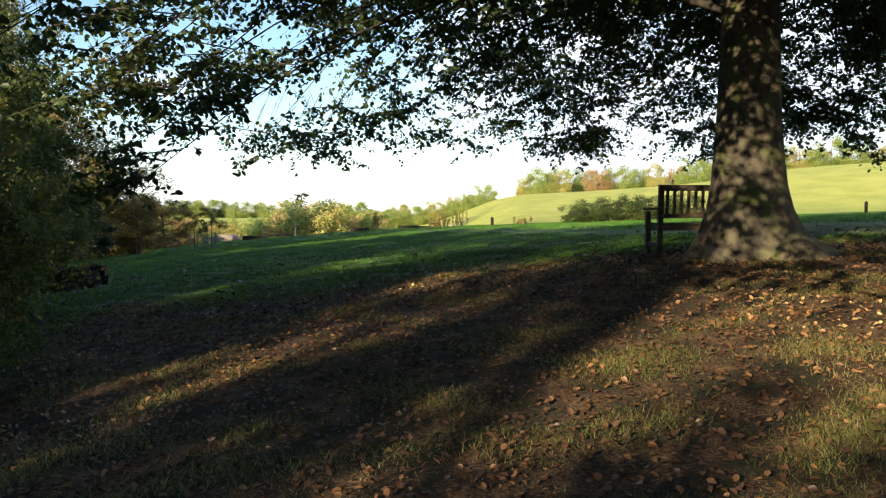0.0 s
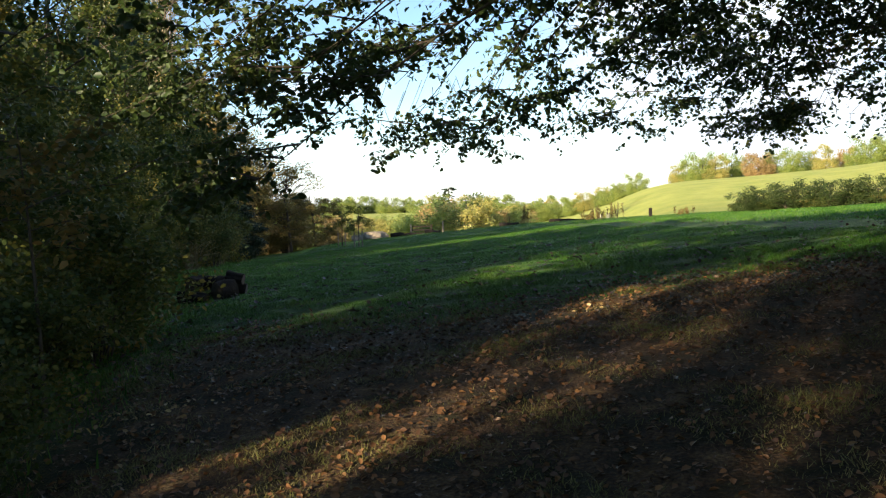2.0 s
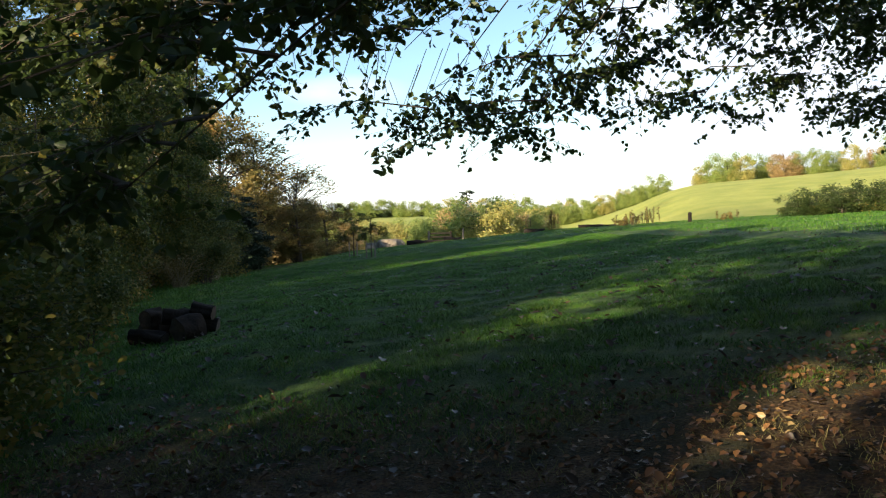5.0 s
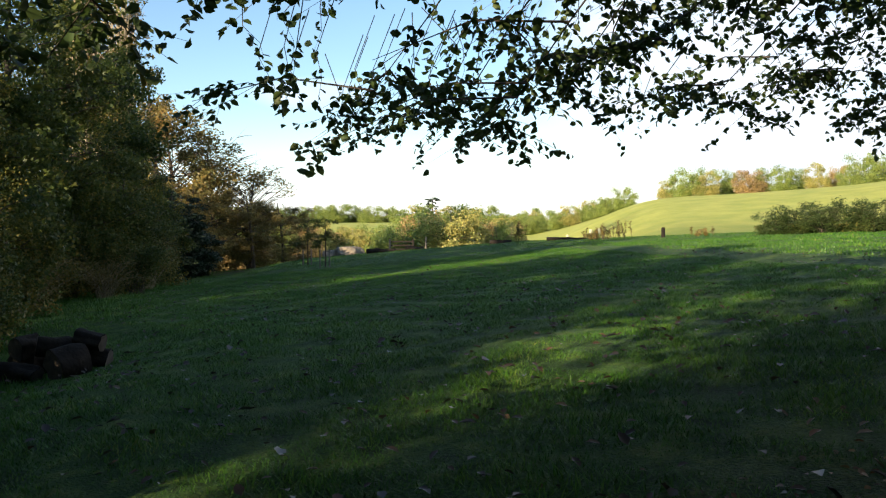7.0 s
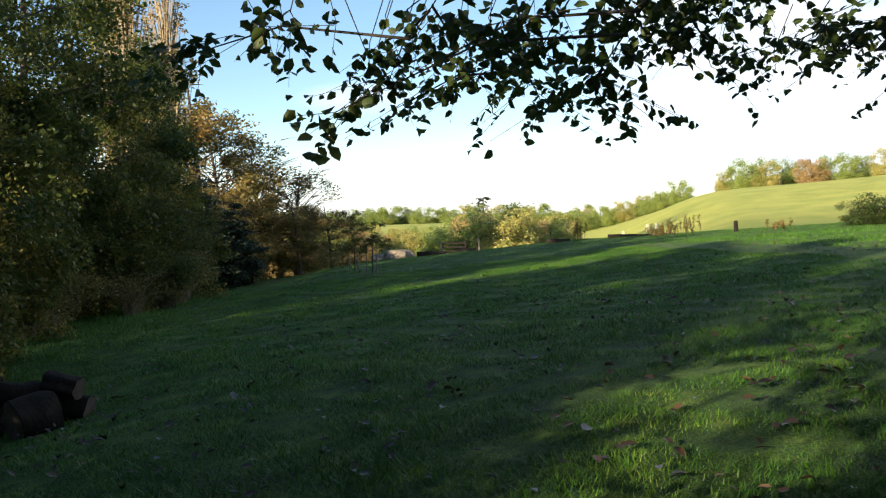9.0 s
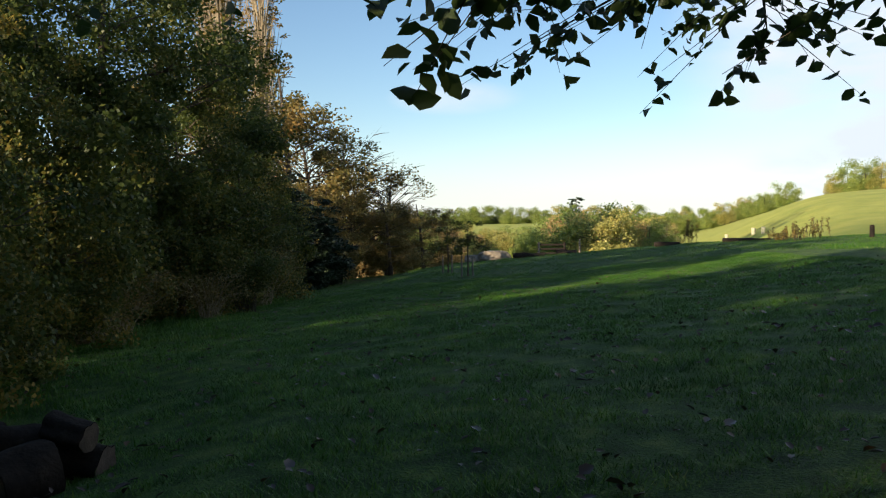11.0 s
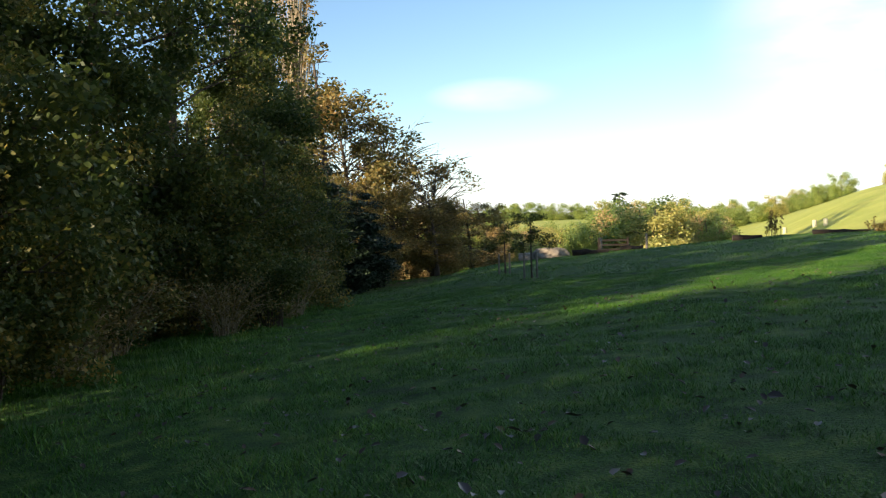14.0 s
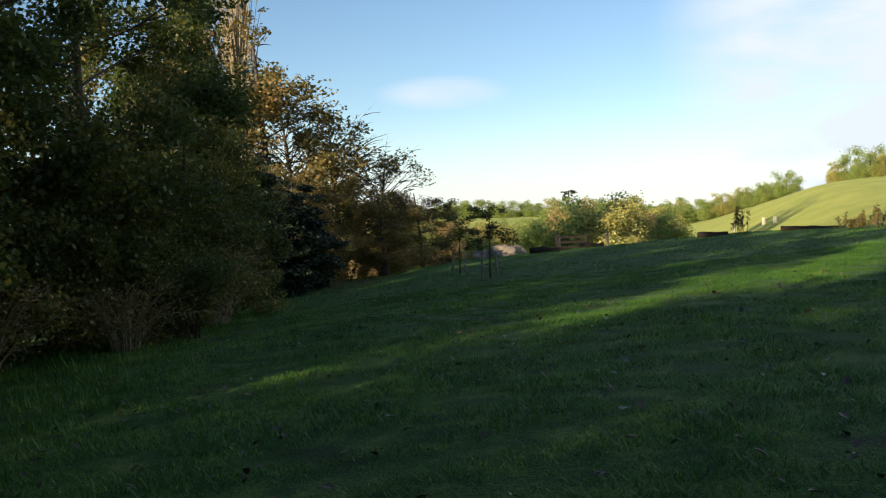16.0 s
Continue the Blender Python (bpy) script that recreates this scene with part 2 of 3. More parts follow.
def height(x, y):
    """The ground's height: a meadow that climbs to the right, a brow, a dip, and a far hill."""
    x, y = np.asarray(x, float), np.asarray(y, float)
    u = 0.963 * x + 0.27 * y
    near = 0.08 * np.clip(u, -60, 12) + 0.04 * np.clip(u - 12, 0, 48) - 0.021 * np.maximum(0, y - 16) + 0.2 * sstep(1, 10, y)
    near = near - 0.11 * np.clip(-1 - u, 0, 3) * (1 - sstep(19, 24, y) + sstep(30, 50, y))
    near = near + 0.15 * np.exp(-((x - TRUNK[0]) ** 2 + (y - TRUNK[1]) ** 2) / 18)
    near = near + 0.025 * np.sin(x * 1.3 + y * 0.4) * np.sin(y * 0.9 - x * 0.5)
    r = np.hypot(x + 2, y - 10)
    b = np.degrees(np.arctan2(x + 2, y - 10))
    far = sum(np.interp(b + d, HILL_AT, HILL_UP) for d in (-1.6, -0.8, 0, 0.8, 1.6)) / 5
    far = far + 4.0 * sstep(230, 400, r) * sstep(0, -7, b) - 0.004 * np.maximum(0, r - 600)
    z = near * (1 - sstep(50, 78, r)) + sstep(50, 78, r) * (-5.2 + 4.0 * sstep(-2, 8, b))
    return z * (1 - sstep(75, 190, r)) + far * sstep(75, 190, r)


def hz(x, y):
    return float(height(x, y))


def litter(x, y):
    """How far the ground is bare earth and leaves, under the beech, rather than grass."""
    x, y = np.asarray(x, float), np.asarray(y, float)
    edge = 12.4 + 0.1 * (x + 1) + 0.5 * np.sin(x * 0.7)
    bank = np.exp(-((x + 20.6) / 1.5) ** 2 - ((y - 55) / 4.5) ** 2)     # the bare bank below the firs
    return np.maximum(sstep(2.0, -2.0, y - edge) * sstep(-3.4, -1.0, 0.963 * x + 0.27 * y), bank)


# ---- mesh building ----
def link(name, verts, faces, mat, parent=None, smooth=True, label=""):
    me = bpy.data.meshes.new(name)
    me.from_pydata([tuple(v) for v in verts], [], faces)
    me.materials.append(mat)
    if smooth:
        me.shade_smooth()
    ob = new(name, me)
    ob.parent = parent
    if label:
        tagged(ob, label)
    return ob


def part(name, bm, mat, parent, label=""):
    me = bpy.data.meshes.new(name)
    bm.to_mesh(me)
    bm.free()
    me.materials.append(mat)
    ob = new(name, me)
    ob.parent = parent
    if label:
        tagged(ob, label)
    return ob


def quads(name, verts, per, mat, parent=None):
    """Many leaves as one mesh: verts in rows of `per` (4: one quad; 6: two quads folded at the midrib)."""
    n = len(verts) // per
    base = np.arange(n)[:, None] * per
    if per == 4:
        idx = base + np.array([0, 1, 2, 3])
    else:
        idx = base + np.array([0, 1, 2, 3, 0, 3, 4, 5])
    idx = idx.reshape(-1)
    me = bpy.data.meshes.new(name)
    me.vertices.add(len(verts))
    me.vertices.foreach_set("co", np.asarray(verts, np.float32).reshape(-1))
    me.loops.add(len(idx))
    me.loops.foreach_set("vertex_index", idx.astype(np.int32))
    me.polygons.add(len(idx) // 4)
    me.polygons.foreach_set("loop_start", np.arange(0, len(idx), 4, dtype=np.int32))
    me.polygons.foreach_set("loop_total", np.full(len(idx) // 4, 4, dtype=np.int32))
    me.update()
    me.validate()
    me.materials.append(mat)
    ob = new(name, me)
    ob.parent = parent
    return ob


def leaves(rng, pos, size, per=4, droop=0.3, flat=0.5, wide=0.68):
    """Leaf outlines at the given places: each points outward and down a little, at a random turn."""
    n = len(pos)
    a = rng.uniform(0, 2 * np.pi, n)
    d = np.stack([np.cos(a), np.sin(a), -droop + rng.normal(0, 0.45, n)], 1)
    d /= np.linalg.norm(d, axis=1)[:, None]
    nn = rng.normal(0, 1, (n, 3)) * (1 - flat) + np.array([0, 0, 1.0]) * flat
    w = np.cross(d, nn)
    w /= np.linalg.norm(w, axis=1)[:, None] + 1e-9
    nn = np.cross(w, d)
    ln = (size * rng.uniform(0.65, 1.25, n))[:, None]
    wd = ln * wide * 0.5
    if per == 4:
        v = np.stack([pos, pos + d * ln * 0.5 + w * wd, pos + d * ln, pos + d * ln * 0.5 - w * wd], 1)
    else:
        up = nn * ln * 0.09
        v = np.stack([pos, pos + d * ln * 0.32 + w * wd * 0.95 + up, pos + d * ln * 0.72 + w * wd * 0.7 + up, pos + d * ln - nn * ln * 0.08,
                      pos + d * ln * 0.72 - w * wd * 0.7 + up, pos + d * ln * 0.32 - w * wd * 0.95 + up], 1)
    return v.reshape(-1, 3)


def tubes(name, paths, mat, parent=None, sides=6):
    """Tapered limbs: each path is a list of (point, radius)."""
    verts, faces = [], []
    for path in paths:
        first = len(verts)
        pts = [Vector(p) for p, _ in path]
        for i, (p, r) in enumerate(path):
            t = (pts[min(i + 1, len(pts) - 1)] - pts[max(i - 1, 0)])
            q = t.to_track_quat("Z", "X") if t.length > 1e-6 else Vector((0, 0, 1)).to_track_quat("Z", "X")
            for k in range(sides):
                a = 2 * math.pi * k / sides
                verts.append(pts[i] + q @ Vector((r * math.cos(a), r * math.sin(a), 0)))
        for i in range(len(path) - 1):
            for k in range(sides):
                a, b = first + i * sides + k, first + i * sides + (k + 1) % sides
                faces.append((a, b, b + sides, a + sides))
        faces.append(tuple(first + (len(path) - 1) * sides + k for k in range(sides)))
    return link(name, verts, faces, mat, parent)


def box(bm, size, at, turn=None, bevel=0.006):
    m = Matrix.Translation(at) @ (turn or Matrix()) @ Matrix.Diagonal((*size, 1))
    made = bmesh.ops.create_cube(bm, size=1.0, matrix=m)
    edges = list({e for v in made["verts"] for e in v.link_edges})
    if bevel:
        bmesh.ops.bevel(bm, geom=edges, offset=bevel, segments=1, affect="EDGES")


# ---- ground ----
def build_ground():
    def axis(lo, hi, fine_lo, fine_hi, step):
        out, v, d = [], fine_lo, step
        while v > lo:
            out.append(v)
            d *= 1.07
            v -= d
        out = out[::-1]
        out += list(np.arange(fine_lo + step, fine_hi, step))
        v, d = fine_hi, step
        while v < hi:
            out.append(v)
            d *= 1.07
            v += d
        return np.array(out)
    xs, ys = axis(-3500, 3500, -20, 16, 0.33), axis(-3500, 4500, -4, 40, 0.33)
    gx, gy = np.meshgrid(xs, ys)
    z = height(gx, gy)
    nx, ny = len(xs), len(ys)
    verts = np.stack([gx, gy, z], -1).reshape(-1, 3)
    i = np.arange(nx * ny).reshape(ny, nx)
    f = np.stack([i[:-1, :-1], i[:-1, 1:], i[1:, 1:], i[1:, :-1]], -1).reshape(-1)
    me = bpy.data.meshes.new("ground")
    me.vertices.add(len(verts))
    me.vertices.foreach_set("co", verts.astype(np.float32).reshape(-1))
    me.loops.add(len(f))
    me.loops.foreach_set("vertex_index", f.astype(np.int32))
    me.polygons.add(len(f) // 4)
    me.polygons.foreach_set("loop_start", np.arange(0, len(f), 4, dtype=np.int32))
    me.polygons.foreach_set("loop_total", np.full(len(f) // 4, 4, dtype=np.int32))
    me.update()
    me.shade_smooth()
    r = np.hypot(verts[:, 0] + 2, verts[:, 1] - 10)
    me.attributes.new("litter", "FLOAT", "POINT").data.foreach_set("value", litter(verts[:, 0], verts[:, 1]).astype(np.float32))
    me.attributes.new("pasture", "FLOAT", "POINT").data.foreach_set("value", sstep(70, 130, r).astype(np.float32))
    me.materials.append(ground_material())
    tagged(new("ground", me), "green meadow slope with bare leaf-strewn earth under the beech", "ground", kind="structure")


build_ground()


# ---- trees ----
def tree(name, rng, tall, spread, n_leaf, leaf, leaf_mat, bark=None, clear=0.2, limbs=14, clumps=60, loose=0.5, trunk_r=0.0, per=4, squash=0.8, low_fill=0.0, upright=0.0):
    """A tapered trunk with limbs, and a crown of leaf clumps round their ends. Stands at the origin."""
    ob = new(name)
    bark = bark or M_TWIG
    tr = trunk_r or tall * 0.018
    lean = rng.normal(0, 0.03, 2) * tall
    trunk = [((lean[0] * t * t, lean[1] * t * t, tall * 0.92 * t - 0.15), tr * (1.25 - t) if t > 0 else tr * 1.7) for t in np.linspace(0, 1, 7)]
    paths, tips = [trunk], []
    for i in range(limbs):
        t = clear + (0.9 - clear) * (i + rng.uniform(0, 1)) / limbs
        a = i * 2.4 + rng.uniform(-0.5, 0.5)
        reach = spread * (0.55 + 0.45 * math.sin(math.pi * min(1, (t - clear) / (1 - clear) * 0.75 + 0.22))) * rng.uniform(0.75, 1.1)
        start = Vector((lean[0] * t * t, lean[1] * t * t, tall * 0.92 * t))
        rise = tall * (rng.uniform(0.02, 0.16) + upright)
        pts = []
        for k in np.linspace(0, 1, 5):
            pts.append((start + Vector((math.cos(a) * reach * k, math.sin(a) * reach * k, rise * k - 0.06 * reach * k * k * (1 - t) * 4)), tr * 0.45 * (1.08 - k) * (1.1 - t)))
        paths.append(pts)
        tips += [pts[2][0], pts[3][0], pts[4][0]]
        for j in range(3):
            p0 = pts[2 + j % 2][0]
            b = a + rng.uniform(-1.2, 1.2)
            ln = reach * rng.uniform(0.25, 0.5)
            p1 = p0 + Vector((math.cos(b) * ln, math.sin(b) * ln, ln * rng.uniform(-0.2, 0.5)))
            paths.append([(p0, tr * 0.16), ((p0 + p1) / 2 + Vector((0, 0, 0.05 * ln)), tr * 0.1), (p1, tr * 0.04)])
            tips.append(p1)
    tubes("trunk", paths, bark, ob, 6)
    tips = np.array([tuple(p) for p in tips])
    if n_leaf:
        pick = rng.integers(0, len(tips), clumps)
        cc = tips[pick] + rng.normal(0, spread * 0.1, (clumps, 3))
        if low_fill:
            extra = int(clumps * low_fill)
            a, q = rng.uniform(0, 6.283, extra), np.sqrt(rng.uniform(0.1, 1, extra)) * spread
            cc = np.vstack([cc, np.stack([np.cos(a) * q, np.sin(a) * q, rng.uniform(0.02, 0.45, extra) * tall], 1)])
        sz = rng.uniform(0.5, 1.2, len(cc)) * spread * 0.2 * (1 + loose)
        k = rng.integers(0, len(cc), n_leaf)
        g = rng.normal(0, 1, (n_leaf, 3))
        g /= np.linalg.norm(g, axis=1)[:, None]
        g *= (rng.uniform(0, 1, n_leaf) ** 0.45)[:, None]
        pos = cc[k] + g * sz[k][:, None] * np.array([1, 1, squash])
        pos[:, 2] = np.maximum(pos[:, 2], 0.05)
        quads("crown", leaves(rng, pos, leaf, per), per, leaf_mat, ob)
    return ob


def shrub(name, rng, tall, spread, n_leaf, leaf, leaf_mat, stems=22, per=4, twig=None):
    """Arching stems from the ground, with leaves along them."""
    ob = new(name)
    paths, pos = [], []
    for i in range(stems):
        a, out, up = rng.uniform(0, 6.283), spread * rng.uniform(0.35, 1.0), tall * rng.uniform(0.5, 1.0)
        base = Vector((math.cos(a) * 0.25 * spread * rng.uniform(0, 1), math.sin(a) * 0.25 * spread * rng.uniform(0, 1), -0.05))
        pts = []
        for k in np.linspace(0, 1, 6):
            pts.append((base + Vector((math.cos(a) * out * k ** 1.4, math.sin(a) * out * k ** 1.4, up * math.sin(k * rng.uniform(1.5, 1.9)))), 0.016 * (1.1 - k)))
        paths.append(pts)
        pos.append(np.array([tuple(p) for p, _ in pts]))
    tagged(tubes("twig_work", paths, twig or M_TWIG, ob, 5), kind="stuff")
    m = n_leaf // stems
    out = []
    for p in pos:
        t = rng.uniform(0.15, 1, m) ** 0.7 * 4.999
        i = t.astype(int)
        q = p[i] + (p[i + 1] - p[i]) * (t - i)[:, None] + rng.normal(0, 0.13 * spread, (m, 3)) * np.array([1, 1, 0.8])
        out.append(q)
    q = np.vstack(out)
    q[:, 2] = np.maximum(q[:, 2], 0.03)
    quads("foliage", leaves(rng, q, leaf, per), per, leaf_mat, ob)
    return ob


def stand(proto, x, y, turn, scale=1.0, sink=0.0, first=False, wide=1.0):
    m = Matrix.Translation((x, y, hz(x, y) - sink)) @ Matrix.Rotation(turn, 4, "Z")
    if first:
        proto.matrix_basis = m
        ob = proto
    else:
        ob = copy_thing(proto, m)
    ob.scale = (scale * wide, scale * wide, scale)
    return ob


R = np.random.default_rng(7)


def grove(proto, spots, label, category, group="", extra=()):
    """The first spot takes the tree as built, the others a copy of it. A spot: x, y, scale, width."""
    tagged(proto, label, category, group)
    for i, (x, y, sc, wd) in enumerate(spots):
        stand(proto, x, y, R.uniform(0, 6.28), sc, 0.05, i == 0, wd)
    for x, y, sc, wd in extra:
        stand(proto, x, y, x * 1.7 + y, sc, 0.05, False, wd)


# ---- the wood along the meadow's edge, with unseen trees added for shade ----
# Spots with y under 5: unseen trees added to cut the sun into streaks.
grove(tree("woodland_tree", np.random.default_rng(1), 11, 3.7, 46000, 0.14, M_WOOD_LEAF, clear=0.1, limbs=20, clumps=170, loose=0.05, low_fill=0.35),
      [(-20.3, 37.0, 1.0, 0.95), (-18.0, 31.5, 1.05, 0.8), (-16.6, 25.8, 1.0, 0.85), (-13.2, 15.5, 0.95, 0.62), (-20, 24, 0.9, 0.55), (-11.2, 12, 0.9, 0.85), (-9.0, 0.0, 0.75, 0.55),
       (-21.2, 27, 1.0, 0.8), (-16, 11, 1.0, 0.8), (-14.5, 4.5, 1.1, 0.9),
       (-20, -1, 1.4, 0.9), (-9.2, -8.6, 0.95, 0.25), (-11.7, -12.5, 1.2, 0.25), (-8.4, -4.8, 1.0, 0.32), (-12.2, -4.7, 1.15, 0.45), (-23, 30, 1.05, 1.0), (-17.5, 21.5, 0.95, 0.6), (5, -16, 1.2, 1.1), (10, -20, 1.3, 1.2)],
      "dense green woodland tree, at the meadow's edge and out of view as a shade caster", "tree", "edge of the wood", [(-21.5, 41.5, 0.95, 0.75), (-11.6, -4.2, 1.1, 0.35)])
# Hazels with y under 4 stand out of view, added to block the sun.
grove(tree("hazel_tree", np.random.default_rng(2), 6, 2.7, 30000, 0.11, M_SHRUB_LEAF, clear=0.06, limbs=18, clumps=130, loose=0.1, low_fill=0.5),
      [(-17.2, 33.6, 0.9, 0.9), (-17.0, 30.0, 0.95, 0.8), (-14.6, 25.0, 0.9, 0.75), (-12.4, 18.4, 0.95, 0.95), (-8.4, 12.4, 0.9, 0.9), (-7.9, 9.9, 0.75, 1.0), (-6.2, 3.6, 0.75, 0.7), (-8.0, 1.5, 0.95, 0.65), (-11.0, -3.2, 1.1, 0.6), (-9.6, 7.8, 0.85, 0.85), (-7.1, -5.0, 1.0, 0.42), (-9.9, -9.7, 1.1, 0.32), (-7.9, 2.0, 0.95, 0.6), (-8.4, 2.4, 1.0, 0.5), (-10.2, 1.0, 1.1, 0.6), (-18.4, 38.9, 0.75, 0.8)],
      "bushy hazel with green and yellowing leaves", "tree", "edge of the wood", [(-17.2, 36.6, 0.9, 0.8), (-19.6, 41.6, 0.85, 0.8), (-12.8, 21.9, 0.85, 0.75), (-10.5, -2.5, 1.1, 0.7), (-10.9, 2.4, 1.0, 0.25)])
# The last three brambles are added out of view to shade the foreground.
grove(shrub("bramble_shrub", np.random.default_rng(3), 1.7, 1.5, 8000, 0.075, M_SHRUB_LEAF, 30, 6),
      [(-12.2, 22.0, 0.8, 0.9), (-10.4, 19.4, 0.8, 0.9), (-8.2, 14.6, 0.9, 0.95), (-6.4, 11.6, 0.95, 1.0), (-5.5, 8.9, 0.75, 1.0), (-4.6, 5.8, 0.85, 0.9), (-4.2, 3.2, 0.75, 0.9)],
      "tangled dark bramble at the foot of the trees", "shrub", "edge of the wood", [(-13.8, 25.0, 0.85, 0.9), (-14.8, 33.0, 0.9, 0.9), (-20.6, 45.2, 0.7, 1.0), (-4.0, 6.4, 0.6, 0.9), (-3.5, 4.4, 0.5, 0.9), (-5.0, 1.8, 1.0, 0.9), (-6.0, 2.6, 0.9, 0.9), (-4.3, 0.2, 0.9, 0.8)])
grove(shrub("golden_bush", np.random.default_rng(4), 1.7, 1.7, 3600, 0.08, M_RUST_LEAF, 60, 4, M_PALE_TWIG),
      [(-15.9, 29.4, 0.85, 1.0), (-14.9, 27.4, 0.75, 0.9), (-15.9, 35.6, 1.0, 0.7)],
      "yellowing bush with pale bare stems at the wood's edge", "bush", "edge of the wood", [(-15.0, 31.6, 0.7, 0.9)])
grove(tree("dark_fir", np.random.default_rng(5), 5.2, 1.5, 26000, 0.13, M_FIR_LEAF, clear=0.02, limbs=30, clumps=110, squash=0.5, low_fill=0.5),
      [(-20.9, 48.0, 0.95, 1.25), (-22.2, 46.6, 1.1, 1.2)], "nearly black evergreen fir", "tree", "", [(-21.6, 50.2, 0.8, 1.3)])
grove(tree("autumn_tree", np.random.default_rng(6), 11, 3.4, 24000, 0.17, M_RUST_LEAF, clear=0.1, limbs=20, clumps=110, loose=0.4, low_fill=0.3),
      [(-26.6, 57.5, 1.2, 1.0), (-29.5, 54, 1.25, 0.9), (-23.8, 57.0, 0.55, 1.0), (-22.4, 61.5, 0.5, 1.1), (-22.0, 51.2, 0.45, 1.0), (-23.2, 54.5, 0.5, 1.2), (-21.0, 58.5, 0.42, 1.3), (-21.5, 65.5, 0.5, 1.3), (-25.0, 52.5, 0.6, 1.1)], "brown and gold autumn tree", "tree", "autumn trees")
# Those at negative y are unseen, added to dapple the light under the beech.
grove(tree("thinning_tree", np.random.default_rng(8), 10, 3.4, 4200, 0.19, M_GOLD_LEAF, bark=M_TWIG, clear=0.12, limbs=80, clumps=34, loose=0.25, upright=0.14),
      [(-25.9, 64, 1.0, 1.1), (-24.5, 66.5, 0.85, 1.0), (-28.5, 64, 1.15, 1.0), (-7, -12, 0.6, 1.0), (-8, -9, 0.6, 0.8), (-5, -10, 0.7, 0.9), (-3, -12, 0.8, 1.0), (-6.2, -7, 0.5, 0.8), (-7.5, -10.5, 0.65, 1.0), (-4.2, -5.5, 0.45, 0.9)], "half-bare tree with pale twigs and orange leaves", "tree")
grove(tree("poplar", np.random.default_rng(9), 30, 1.5, 4200, 0.24, M_GOLD_LEAF, bark=M_PALE_TWIG, clear=0.06, limbs=190, clumps=190, loose=0.2, upright=0.2, trunk_r=0.3),
      [(-38.9, 75.5, 1.0, 1.15), (-41.6, 75, 1.08, 1.2), (-44.4, 77, 1.05, 1.2)], "tall slim poplar with pale upright twigs", "tree", "poplars")
grove(tree("young_tree", np.random.default_rng(10), 3.4, 0.85, 1700, 0.1, M_SHRUB_LEAF, clear=0.4, limbs=12, clumps=24, trunk_r=0.035),
      [(-13.8, 47.0, 0.66, 1.3), (-11.6, 42.5, 0.68, 1.2)], "slim young tree planted in the meadow", "tree", "young trees")

grove(tree("orange_sapling", np.random.default_rng(11), 2.9, 0.7, 500, 0.085, M_GOLD_LEAF, clear=0.5, limbs=10, clumps=14, trunk_r=0.02, per=6), [(-4.9, 8.6, 1.0, 1.0)],
      "thin sapling with orange autumn leaves by the brambles", "sapling")

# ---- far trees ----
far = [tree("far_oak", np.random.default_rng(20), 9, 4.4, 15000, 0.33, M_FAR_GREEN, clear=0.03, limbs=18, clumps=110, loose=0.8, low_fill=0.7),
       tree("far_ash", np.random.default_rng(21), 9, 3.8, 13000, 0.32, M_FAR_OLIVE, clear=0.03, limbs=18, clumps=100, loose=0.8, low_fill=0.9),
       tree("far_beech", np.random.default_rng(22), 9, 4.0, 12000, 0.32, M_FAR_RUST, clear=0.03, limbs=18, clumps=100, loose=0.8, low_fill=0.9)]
LABELS = ["round green oak in the far hedgerow", "olive-yellow tree in the far hedgerow", "russet autumn tree in the far hedgerow"]


def at_bearing(b, r):
    return -2 + r * math.sin(radians(b)), 10 + r * math.cos(radians(b))


spots = [[], [], []]
for i in range(84):                                       # the dip beyond the brow
    b = -26 + 21.5 * i / 83 + R.normal(0, 0.3)
    spots[int(R.choice(3, p=[0.54, 0.28, 0.18]))].append((*at_bearing(b, R.uniform(100, 165)), R.uniform(0.46, 0.62) if -17.5 < b < -11 else R.uniform(0.6, 0.9), R.uniform(0.85, 1.25)))
for i in range(40):                                       # the skyline across the valley
    b = -28 + 26 * i / 39 + R.normal(0, 0.4)
    spots[int(R.choice(3, p=[0.7, 0.2, 0.1]))].append((*at_bearing(b, R.uniform(405, 450)), R.uniform(0.6, 1.05), R.uniform(1.0, 1.6)))
for i in range(26):                                       # the hedge that climbs behind the hill
    b = -8 + 10.5 * i / 25 + R.normal(0, 0.2)
    spots[int(R.choice(3, p=[0.6, 0.3, 0.1]))].append((*at_bearing(b, R.uniform(270, 310)), R.uniform(0.5, 0.8), R.uniform(1.0, 1.4)))
for b, r, sc, wd in ((3.45, 250, 0.72, 1.0), (2.2, 260, 0.6, 0.9), (2.8, 262, 0.55, 1.0), (1.5, 262, 0.45, 1.2)):
    spots[0].append((*at_bearing(b, r), sc, wd))
for i in range(34):                                       # the copse along the top of the hill
    b = 6.0 + 30 * i / 33 + R.normal(0, 0.15)
    spots[int(R.choice(3, p=[0.4, 0.42, 0.18]))].append((*at_bearing(b, R.uniform(226, 246)), R.uniform(0.68, 0.98), R.uniform(0.8, 1.1)))
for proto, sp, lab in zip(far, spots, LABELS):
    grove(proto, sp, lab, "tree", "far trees")

